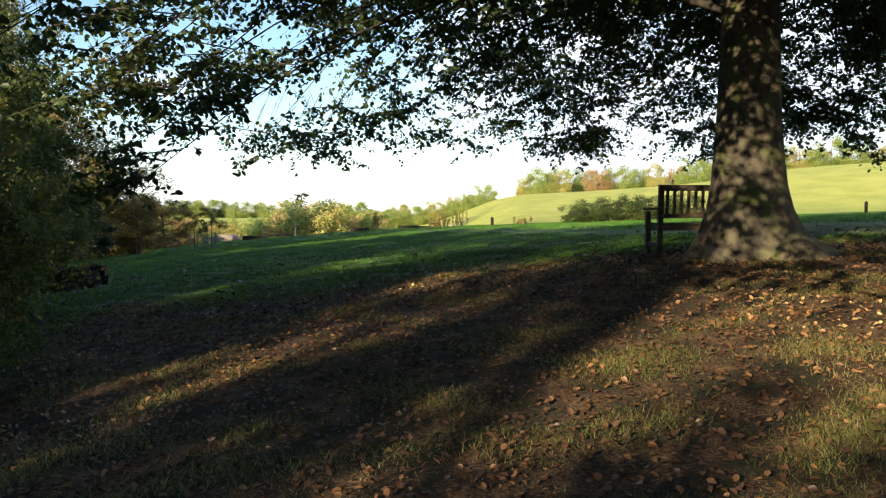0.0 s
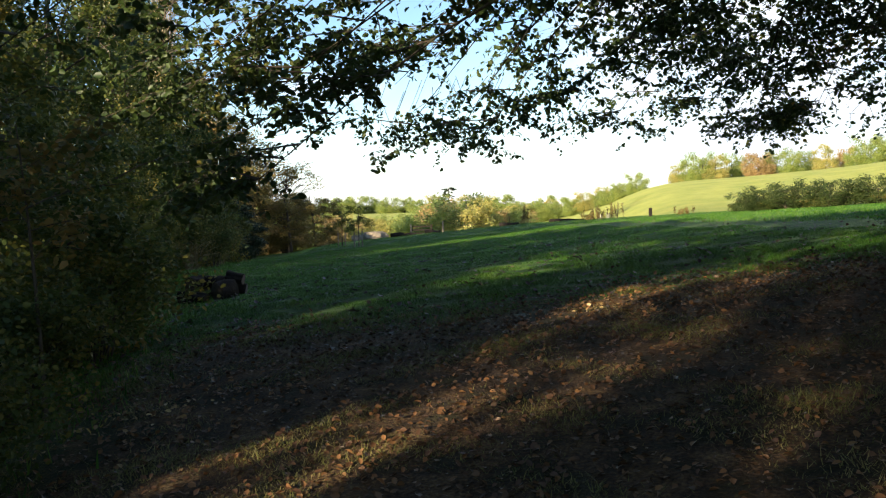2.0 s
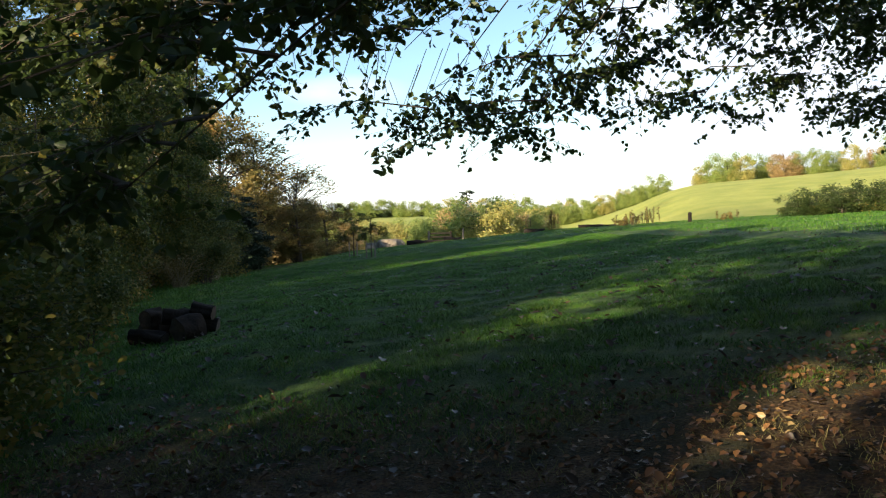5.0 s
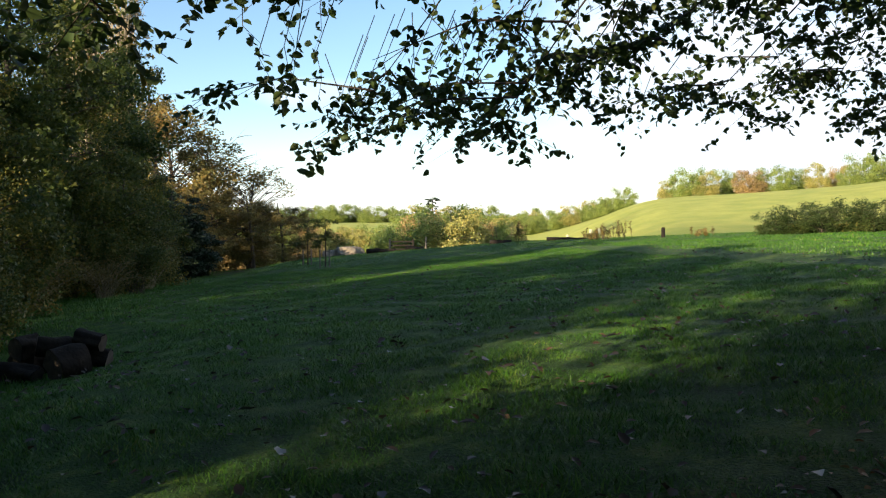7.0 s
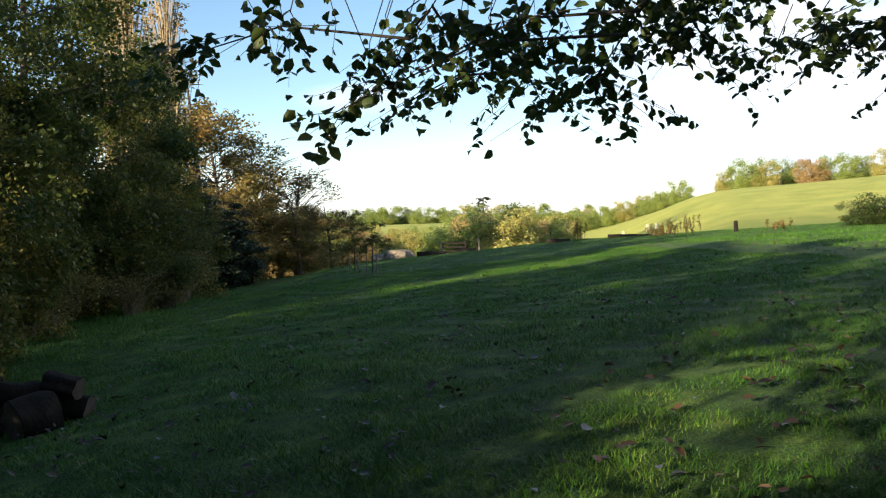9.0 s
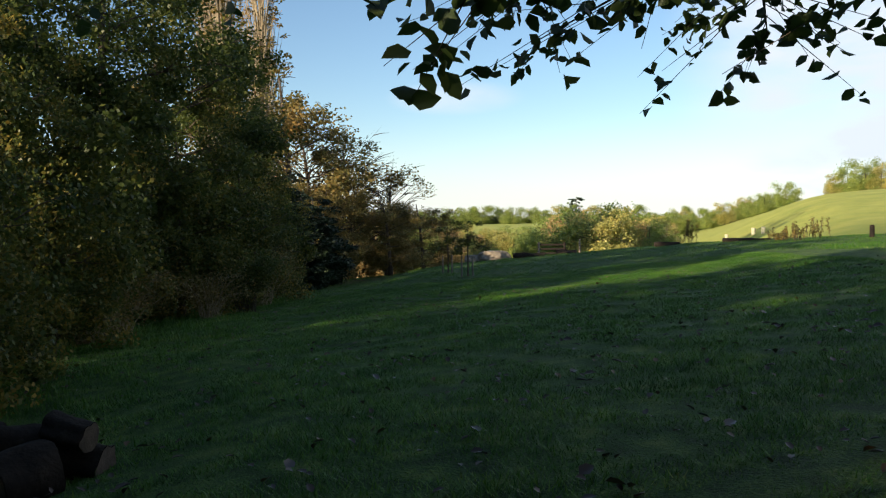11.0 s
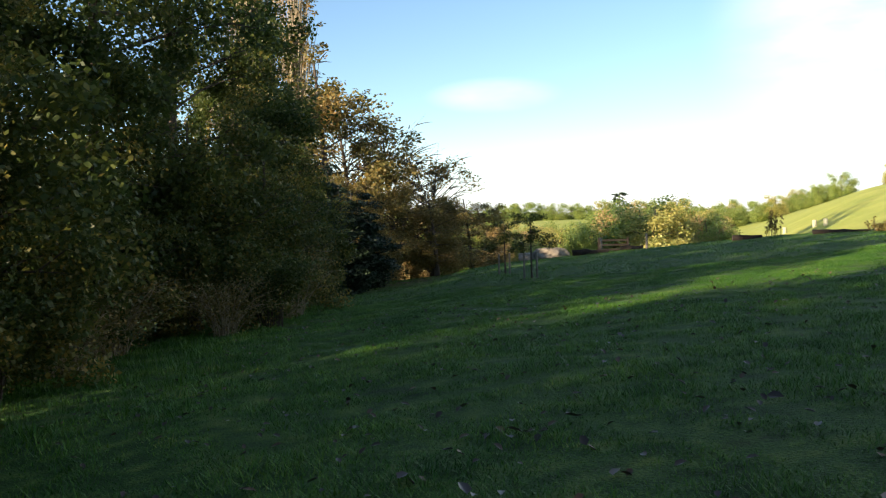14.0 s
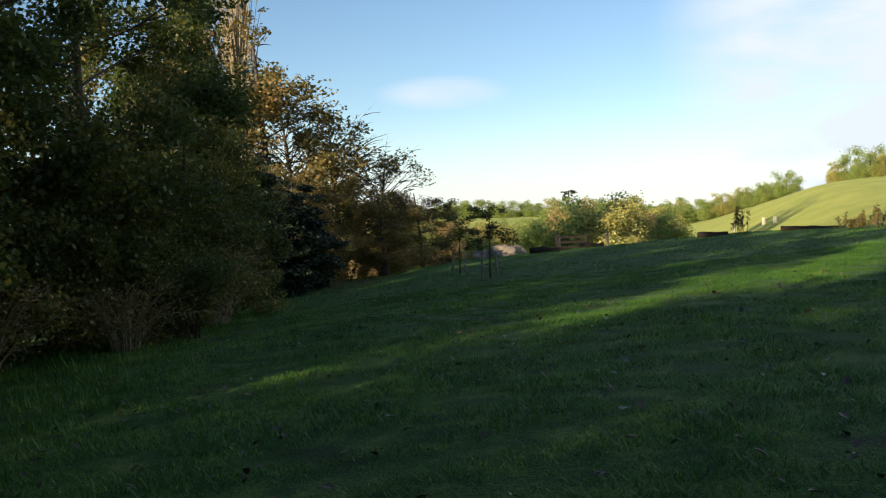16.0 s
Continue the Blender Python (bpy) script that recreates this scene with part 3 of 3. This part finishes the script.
grove(tree("hawthorn_bush", np.random.default_rng(30), 2.6, 1.6, 9000, 0.12, M_BEECH_LEAF, clear=0.03, limbs=30, clumps=70, low_fill=0.8, upright=0.22),
      [(*at_bearing(b, r), sc, 1.4) for b, r, sc in ((13.7, 43, 0.4), (14.9, 44, 0.5), (16.4, 43, 0.48), (17.8, 44, 0.52), (19.3, 43, 0.5), (20.9, 44, 0.52), (22.5, 43, 0.5))],
      "leafy green bush on the brow of the meadow", "bush", "bushes on the brow")


# ---- the beech ----
def beech():
    rng = np.random.default_rng(40)
    ob = new("beech_tree")
    bx, by = TRUNK
    bz = hz(bx, by)
    ob.location = (bx, by, bz)
    # trunk: flaring, buttressed base
    verts, faces, sides = [], [], 40
    zs = [-0.35, -0.1, 0.05, 0.18, 0.35, 0.6, 0.9, 1.3, 1.8, 2.5, 3.2, 4.0, 5.0, 7.0, 9.5, 12.0]
    for z in zs:
        flare = 0.2 * math.exp(-max(z, -0.1) / 0.42) + 0.1 * math.exp(-max(z, 0) / 1.2)
        r0 = 0.385 * (1 - 0.055 * max(z, 0)) + 0.02
        for k in range(sides):
            a = 2 * math.pi * k / sides
            lobe = 1 + 0.55 * math.sin(5 * a + 0.7) * math.exp(-max(z, 0) / 0.5) * 0.5 + 0.03 * math.sin(3 * a + z)
            r = r0 + flare * (lobe + 2.2 * max(0, math.cos(a + 0.25)) ** 2 * math.exp(-max(z, 0) / 0.4))
            r += 0.012 * noise.noise(Vector((math.cos(a) * 3, math.sin(a) * 3, z * 2)))
            verts.append((r * math.cos(a), r * math.sin(a), z))
    for i in range(len(zs) - 1):
        for k in range(sides):
            a, b = i * sides + k, i * sides + (k + 1) % sides
            faces.append((a, b, b + sides, a + sides))
    link("trunk", verts, faces, M_BARK, ob)
    # limbs: out, then drooping to the rim
    limbs, branch, pos, posn = [], [], [], []
    tiers = [(66, 3.2, 4.6, 8.2, 10.3, 1.65, 2.6, 19, 11), (30, 4.2, 6.5, 6.5, 10.2, 2.6, 4.4, 18, 12), (24, 6.0, 10.5, 4.0, 8.5, 5.0, 10.0, 12, 9)]
    for tier, (n, za, zb, ra, rb, ea, eb, nb, m) in enumerate(tiers):
        for i in range(n):
            a = i * 2 * math.pi / n + rng.uniform(-0.02, 0.02) + tier
            z0, reach, rim = rng.uniform(za, zb), rng.uniform(ra, rb), rng.uniform(ea, eb)
            if tier == 0 and 1.7 < a % (2 * math.pi) < 2.9:
                rim += 0.1
            if tier == 0 and i == 3:                      # a low bough over the path's left side
                a, z0, reach, rim = math.pi + 0.08, 3.0, 7.4, 0.95
            pts = []
            for k in np.linspace(0, 1, 9):
                zz = z0 + (rim - z0) * k ** 1.7 + 0.9 * math.sin(k * math.pi)
                w = 0.35 * math.sin(k * 4 + i)
                pts.append((Vector((math.cos(a) * reach * k - math.sin(a) * w, math.sin(a) * reach * k + math.cos(a) * w, zz)), (0.06 if tier == 0 else 0.13) * (1.02 - k) ** 1.5 + 0.004))
            limbs.append(pts)
            for j in range(15 if tier == 0 and i == 3 else int(nb * (0.75 if math.cos(a) < -0.4 else 1.2 if math.sin(a) > 0.5 else 1))):
                q = min(rng.uniform(0.25, 1.0), 0.999) * 8
                p0 = pts[int(q)][0].lerp(pts[int(q) + 1][0], q - int(q))
                b = a + rng.choice((-1, 1)) * rng.uniform(0.2, 1.2)
                ln = rng.uniform(0.7, 2.4) * (1.1 - 0.04 * q)
                p2 = p0 + Vector((math.cos(b) * ln, math.sin(b) * ln, -ln * rng.uniform(0.0, 0.35)))
                p1 = (p0 + p2) / 2 + Vector((0, 0, 0.1 * ln))
                branch.append([(p0, 0.014), (p1, 0.009), (p2, 0.003)])
                for _ in range(m):
                    f = rng.uniform(0.1, 1)
                    s = p0.lerp(p2, f) + Vector((0, 0, 0.4 * ln * f * (1 - f)))
                    c = b + rng.choice((-1, 1)) * rng.uniform(0.3, 1.3)
                    tl = rng.uniform(0.25, 0.85)
                    e = s + Vector((math.cos(c) * tl, math.sin(c) * tl, -tl * rng.uniform(0.0, 0.7)))
                    branch.append([(s, 0.0035), (e, 0.0015)])
                    nl = 10 if tier == 0 else 9
                    t = rng.uniform(0, 1.05, nl)[:, None]
                    (pos if tier == 0 else posn).append(np.array(s)[None] * (1 - t) + np.array(e)[None] * t + rng.normal(0, 0.025, (nl, 3)))
    for i in range(300):                                  # pendulous twigs at the rim
        a, rr = rng.uniform(0, 2 * math.pi), rng.uniform(8.4, 10.6)
        p = Vector((math.cos(a) * rr, math.sin(a) * rr, rng.uniform(2.2, 3.2)))
        ln = rng.uniform(0.25, 0.55)
        e = p + Vector((rng.normal(0, 0.15), rng.normal(0, 0.15), -ln))
        q = p + Vector((rng.normal(0, 0.2), rng.normal(0, 0.2), 0.35))
        branch.append([(q, 0.006), (p, 0.005), ((p + e) / 2 + Vector((0.05, 0.03, 0)), 0.0025), (e, 0.0012)])
        t = (np.arange(11) / 10)[:, None]
        pos.append(np.array(p)[None] * (1 - t) + np.array(e)[None] * t + rng.normal(0, 0.012, (11, 3)))
    for x, y, z in ((-4.18, 16.76, 2.75), (-3.98, 17.82, 2.66), (-3.47, 17.64, 2.78), (-2.93, 17.42, 2.68), (-2.36, 17.64, 2.74)):
        for k in range(3):                                # leafy sprays that hang lowest
            e = Vector((x - bx + 0.16 * (k - 1), y - by + 0.1 * k, z - bz + 0.07 * k))
            p = e + Vector((rng.normal(0, 0.12), rng.normal(0, 0.12), rng.uniform(0.4, 0.6)))
            branch.append([(p + Vector((0.3, -0.3, 0.5)), 0.006), (p, 0.005), ((p + e) / 2 + Vector((0.04, 0.03, 0)), 0.003), (e, 0.0012)])
            t = (np.arange(12) / 11)[:, None]
            pos.append(np.array(p)[None] * (1 - t) + np.array(e)[None] * t + rng.normal(0, 0.015, (12, 3)))
    for path in limbs:
        tubes("limb", [path], M_BARK, ob, 8)
    tagged(tubes("twig_work", branch, M_TWIG, ob, 3), kind="stuff")
    p1, p2 = np.vstack(pos), np.vstack(posn)
    quads("lower_crown", leaves(rng, p1, 0.1, 6, 0.55, 0.35), 6, M_BEECH_LEAF, ob)
    quads("upper_crown", leaves(rng, p2, 0.12, 4, 0.4, 0.4), 4, M_BEECH_LEAF, ob)
    tagged(ob, "large old beech with mossy flared trunk and drooping branches", "tree")


beech()


# ---- the bench ----
def bench():
    ob = new("park_bench")
    L, D = 1.5, 0.5
    for name, sx in (("side_frame", -1), ("side_frame", 1)):
        x = sx * (L / 2 - 0.035)
        bm = bmesh.new()
        box(bm, (0.07, 0.07, 0.62), (x, D, 0.29))                                    # front leg
        part("front_leg", bm, M_BENCH, ob)
        bm = bmesh.new()
        box(bm, (0.07, 0.07, 0.99), (x, 0, 0.475), Matrix.Rotation(radians(4), 4, "X"))
        part("back_post", bm, M_BENCH, ob)
        bm = bmesh.new()
        box(bm, (0.085, D + 0.16, 0.035), (x, D / 2 + 0.04, 0.635))
        part("armrest", bm, M_BENCH, ob)
        bm = bmesh.new()
        box(bm, (0.04, D - 0.07, 0.06), (x, D / 2, 0.12))
        part("stretcher", bm, M_BENCH, ob)
        bm = bmesh.new()
        box(bm, (0.045, D - 0.07, 0.085), (x, D / 2, 0.36))
        part("seat_bearer", bm, M_BENCH, ob)
    for y in (0.06, 0.16, 0.26, 0.36, 0.46):
        bm = bmesh.new()
        box(bm, (L - 0.02 if y < 0.4 else L - 0.15, 0.075, 0.022), (0, y, 0.416))
        part("seat_slat", bm, M_BENCH, ob)
    for y, z in ((0.03, 0.36), (0.53, 0.36)):
        bm = bmesh.new()
        box(bm, (L - 0.14, 0.03, 0.07), (0, y if y < 0.4 else 0.5, z))
        part("seat_rail", bm, M_BENCH, ob)
    for name, z, hh in (("top_rail", 0.925, 0.085), ("bottom_rail", 0.53, 0.06)):
        bm = bmesh.new()
        box(bm, (L - 0.14, 0.04, hh), (0, -(z - 0.475) * math.tan(radians(4)), z))
        part(name, bm, M_BENCH, ob)
    for i in range(13):
        x = -(L / 2 - 0.13) + i * (L - 0.26) / 12
        bm = bmesh.new()
        box(bm, (0.045, 0.018, 0.34), (x, -0.017, 0.72), Matrix.Rotation(radians(4), 4, "X"), 0.003)
        part("back_slat", bm, M_BENCH, ob)
    return ob


bn = bench()
BENCH = (3.78, 12.05)
bn.matrix_basis = pose(*BENCH, hz(*BENCH) - 0.02, 0, 0, 6)
tagged(bn, "dark weathered slatted wooden bench under the beech", "bench")


# ---- the log pile ----
def log(length, r, seed, m):
    ob = new("log")
    verts, faces, sides, rings = [], [], 22, 12
    length *= 0.8
    for i in range(rings):
        x = -length / 2 + length * i / (rings - 1)
        for k in range(sides):
            a = 2 * math.pi * k / sides
            rr = r * (1 + 0.45 * noise.noise(Vector((x * 2 + seed * 7, math.cos(a) * 1.2, math.sin(a) * 1.2))) + 0.13 * noise.noise(Vector((x * 7, math.cos(a) * 4 + seed, math.sin(a) * 4))))
            verts.append((x, rr * math.cos(a), rr * math.sin(a)))
    for i in range(rings - 1):
        for k in range(sides):
            a, b = i * sides + k, i * sides + (k + 1) % sides
            faces.append((a, b, b + sides, a + sides))
    link("bark", verts, faces, M_LOG, ob)
    for i in (0, rings - 1):
        ring = [Vector(verts[i * sides + k]) for k in range(sides)]
        c = sum(ring, Vector()) / sides
        c.x += 0.004 if i else -0.004
        ring = [c + (p - c) * 0.97 for p in ring]
        for p in ring:
            p.x = c.x
        fs = [(0, k + 1, (k + 1) % sides + 1) for k in range(sides)]
        link("sawn_end", [c, *ring], fs, M_LOG_END, ob, False, "pale grey sawn end")
    ob.matrix_basis = m
    return tagged(ob, "dark rotting sawn log in a heap on the grass", "log", "log pile")


LOGS = (-8.2, 18.75)
for dx, dy, dz, ln, r, yaw, tip in ((0.45, 0.3, 0.13, 0.7, 0.17, 15, 8), (0.5, -0.3, 0.16, 0.5, 0.2, 65, -6), (-0.5, 0.3, 0.17, 0.45, 0.19, 85, 5), (-0.3, -0.3, 0.11, 0.8, 0.13, -8, 3),
                                    (0.12, 0.05, 0.36, 0.62, 0.13, 32, 10), (-0.42, 0.1, 0.42, 0.42, 0.14, 70, -8), (0.6, 0.12, 0.38, 0.45, 0.12, 5, 12), (-0.1, 0.7, 0.16, 0.6, 0.18, 50, 0)):
    x, y = LOGS[0] + dx * 0.85, LOGS[1] + dy * 0.85
    log(ln, r, dx * 3 + dy, pose(x, y, hz(x, y) + dz, 0, tip, yaw))


# ---- far timber, posts, tree guards ----
def post(x, y, tall, r, label, mat):
    ob = new("post")
    bm = bmesh.new()
    bmesh.ops.create_cone(bm, cap_ends=True, segments=10, radius1=r, radius2=r * 0.92, depth=tall + 0.3, matrix=Matrix.Translation((0, 0, (tall - 0.3) / 2)))
    bmesh.ops.bevel(bm, geom=[e for e in bm.edges if all(v.co.z > tall / 2 for v in e.verts)], offset=r * 0.25, segments=2, affect="EDGES")
    part("shaft", bm, mat, ob)
    ob.matrix_basis = pose(x, y, hz(x, y))
    return tagged(ob, label, "post")


post(20.2, 40.5, 0.6, 0.08, "short dark weathered timber post in the meadow", M_LOG)
post(*at_bearing(6.6, 45), 0.55, 0.11, "short dark weathered timber post in the meadow", M_LOG)
for x, y in ((-13.8, 47.0), (-11.6, 42.5)):
    for dx in (-0.2, 0.2):
        post(x + dx, y - 0.1, 0.75, 0.035, "thin timber stake beside a young tree", M_POST)


def tree_guard(x, y, tall):
    ob = new("tree_guard")
    ring = [(tall * 0.3 * math.cos(k * math.pi / 6), tall * 0.3 * math.sin(k * math.pi / 6)) for k in range(12)]
    inner = [(a * 0.94, b * 0.94) for a, b in ring]
    verts = [(a, b, z) for z in (-0.1, tall) for a, b in ring] + [(a, b, z) for z in (tall, -0.1) for a, b in inner]
    faces = [(12 * i + k, 12 * i + (k + 1) % 12, 12 * (i + 1) + (k + 1) % 12, 12 * (i + 1) + k) for i in range(3) for k in range(12)]
    link("sleeve", verts, faces, M_TUBE, ob, False)
    ob.matrix_basis = pose(x, y, hz(x, y))
    return tagged(ob, "pale tree guard standing on the hill pasture", "tree guard", "tree guards")


for b, r, tl in ((-0.2, 150, 1.0), (1.35, 139, 1.0), (1.9, 134, 0.95)):
    tree_guard(*at_bearing(b, r), tl)


def dock_plant(x, y, tall, seed):
    rng = np.random.default_rng(seed)
    ob = new("dock_plant")
    paths, pos = [], []
    for i in range(9):
        p = Vector((rng.normal(0, 0.25), rng.normal(0, 0.25), -0.05))
        e = p + Vector((rng.normal(0, 0.12), rng.normal(0, 0.12), tall * rng.uniform(0.5, 1)))
        paths.append([(p, 0.012), ((p + e) / 2, 0.01), (e, 0.004)])
        f = rng.uniform(0.3, 1, 60)[:, None]
        pos.append(np.array(p)[None] * (1 - f) + np.array(e)[None] * f + rng.normal(0, 0.035, (60, 3)))
    tagged(tubes("twig_work", paths, M_TWIG, ob, 5), kind="stuff")
    tagged(quads("seed_head", leaves(rng, np.vstack(pos), 0.09, 4), 4, M_RUST_LEAF, ob), kind="stuff")
    ob.matrix_basis = pose(x, y, hz(x, y))
    return tagged(ob, "dead brown dock stalks standing on the brow", "weed", "dead docks")


for i, (b, r, tl) in enumerate(((-3.0, 49, 1.3), (2.2, 46, 0.7), (2.9, 45, 1.0), (3.9, 46, 1.1), (1.6, 47, 0.5), (9.2, 45, 0.6))):
    dock_plant(*at_bearing(b, r), tl, 60 + i)
for b, r, ln, rad, yaw in ((-12.7, 50, 2.2, 0.2, 6), (-10.4, 51, 1.4, 0.18, -8), (-4.4, 49, 1.6, 0.16, 10), (0.1, 48, 2.8, 0.14, -4)):
    x, y = at_bearing(b, r)
    log(ln, rad, b, pose(x, y, hz(x, y) + rad * 0.1, 0, 0, yaw))


def boulder(x, y, size, seed):
    """A pale weathered lump, flat-topped and cracked."""
    ob = new("boulder")
    bm = bmesh.new()
    bmesh.ops.create_icosphere(bm, subdivisions=4, radius=1.0)
    for v in bm.verts:
        d = v.co.normalized()
        k = 1 + 0.22 * noise.noise(d * 1.6 + Vector((seed, 0, 0))) + 0.07 * noise.noise(d * 5 + Vector((0, seed, 0)))
        v.co = Vector((d.x * k * size[0], d.y * k * size[1], min(d.z * k, 0.72) * size[2]))
    part("stone", bm, M_POST, ob)
    ob.matrix_basis = pose(x, y, hz(x, y) + size[2] * 0.25, 0, 0, seed * 40)
    return tagged(ob, "pale sunlit boulder lying on the brow of the meadow", "boulder")


boulder(*at_bearing(-14.9, 51), (0.95, 0.6, 0.5), 1)
boulder(*at_bearing(-16.2, 51), (0.55, 0.45, 0.4), 2)


def hurdle(x, y, turn):
    """A low timber gate of rails between posts."""
    ob = new("timber_gate")
    for px in (-0.75, 0.75):
        bm = bmesh.new()
        box(bm, (0.11, 0.11, 1.5), (px, 0, 0.15))
        part("gate_post", bm, M_LOG, ob)
    for z in (0.25, 0.5, 0.75):
        bm = bmesh.new()
        box(bm, (1.7, 0.04, 0.1), (0, 0.075, z))
        part("rail", bm, M_LOG, ob)
    ob.matrix_basis = pose(x, y, hz(x, y), 0, 0, turn)
    return tagged(ob, "dark timber gate beyond the brow", "gate")


hurdle(*at_bearing(-11.3, 54), 8)
for b in (-12.1, -9.6):
    post(*at_bearing(b, 50.5), 0.75, 0.06, "pale weathered fence post on the brow", M_POST)
grove(tree("scots_pine", np.random.default_rng(31), 15, 3.4, 3000, 0.5, M_FIR_LEAF, clear=0.4, limbs=16, clumps=60, squash=0.35, trunk_r=0.5), [(*at_bearing(-9.43, 440), 0.95, 1.0)],
      "tall flat-topped dark pine on the skyline", "tree")

# ---- grass and fallen leaves ----
def blades(name, rng, x, y, tall, mat, label, width=0.006, bend=(0.1, 0.9)):
    n = len(x)
    z = height(x, y)
    a = rng.uniform(0, 6.283, n)
    h = tall * rng.uniform(0.5, 1.4, n) * (0.85 + 0.6 * np.sin(x * 2.7 + np.sin(y * 1.9) * 2) * np.sin(y * 3.1 + np.sin(x * 1.3) * 2))
    w = width * rng.uniform(0.7, 1.4, n)
    lean = rng.uniform(*bend, n) * h
    c, s = np.cos(a), np.sin(a)
    p = np.stack([x, y, z - 0.01], 1)
    side = np.stack([-s, c, 0 * s], 1) * w[:, None]
    top = p + np.stack([c * lean, s * lean, h], 1)
    v = np.stack([p - side, p + side, top + side * 0.15, top - side * 0.15], 1)
    ob = quads(name, v.reshape(-1, 3), 4, mat)
    return tagged(ob, label, "grass", kind="stuff")


def scatter(rng, n, lo_u, hi_u, lo_s, hi_s, power=1.0):
    u, s = rng.uniform(lo_u, hi_u, n), lo_s + (hi_s - lo_s) * rng.uniform(0, 1, n) ** power
    return -0.27 * s + 0.963 * u, 0.963 * s + 0.27 * u


rg = np.random.default_rng(50)
gx, gy = scatter(rg, 760000, -7, 10, 9, 42, 1.1)
keep = litter(gx, gy) + rg.uniform(-0.35, 0.35, len(gx)) < 0.5
blades("grass", rg, gx[keep], gy[keep], 0.044, M_GRASS, "short dewy green meadow grass", 0.0046, (0.3, 1.7))
gx, gy = scatter(rg, 60000, 11.5, 30, 18, 44)
blades("side_grass", rg, gx, gy, 0.06, M_GRASS, "dewy green grass on the upper meadow slope", 0.013)
gx, gy = scatter(rg, 520000, -4, 8, 1.5, 13, 1.2)
keep = (litter(gx, gy) > 0.3) & (np.sin(gx * 2.1 + 1 + np.sin(gy * 2.3)) * np.sin(gy * 2.7 + np.sin(gx * 1.6) * 2) + rg.normal(0, 0.4, len(gx)) > 0.25)
blades("dry_grass", rg, gx[keep], gy[keep], 0.034, M_DRY_GRASS, "thin yellowed grass among fallen leaves", 0.003, (0.5, 2.2))
gx, gy = scatter(rg, 90000, -8, 26, 42, 74)
blades("far_grass", rg, gx, gy, 0.045, M_GRASS, "dewy green grass on the brow of the meadow", 0.014, (0.4, 1.8))
gx, gy = scatter(rg, 40000, -8, -1.2, 2, 44)
edge = -2.3 - 0.11 * np.maximum(0, -0.27 * gx + 0.963 * gy - 15)
keep = rg.normal(0, 0.5, len(gx)) + edge > 0.963 * gx + 0.27 * gy
gx, gy = gx[keep], gy[keep]
blades("rough_grass", rg, gx, gy, 0.1, M_GRASS, "long rough grass below the wood's edge", 0.008)

gx, gy = scatter(rg, 52000, -6, 11, 0, 15)
keep = litter(gx, gy) > rg.uniform(0.1, 0.9, len(gx))
gx, gy = gx[keep], gy[keep]
pp = np.stack([gx, gy, height(gx, gy) + rg.uniform(0.005, 0.03, len(gx))], 1)
tagged(quads("leaf_litter", leaves(rg, pp, 0.047, 6, 0.0, 0.7), 6, M_DEAD_LEAF), "brown fallen beech leaves strewn on the earth", "leaves", kind="stuff")
gx, gy = scatter(rg, 2800, -5, 12, 10, 36, 1.4)
pp = np.stack([gx, gy, height(gx, gy) + rg.uniform(0.03, 0.06, len(gx))], 1)
tagged(quads("scattered_leaves", leaves(rg, pp, 0.075, 6, 0.0, 0.85), 6, M_WET_LEAF), "scattered brown leaves lying on the grass", "leaves", kind="stuff")

rl = np.random.default_rng(70)
kinds = [quads("fallen_leaf", leaves(rl, np.array([[-0.06, 0.0, 0.0], [-0.02, 0.03, 0.012]])[:1 + k % 2], 0.1, 6, 0.0, 0.85), 6, M_WET_LEAF if k else M_DEAD_LEAF) for k in range(4)]
lx, ly = scatter(rl, 160, -3, 6, 12, 26)
for i, (x, y) in enumerate(zip(lx, ly)):
    m = pose(x, y, hz(x, y) + 0.035, rl.uniform(-15, 15), rl.uniform(-15, 15), rl.uniform(0, 360))
    if i < 4:
        ob = kinds[i]
        ob.matrix_basis = m
        tagged(ob, "curled brown fallen leaf lying on the grass", "leaf", "fallen leaves")
    else:
        copy_thing(kinds[i % 4], m)
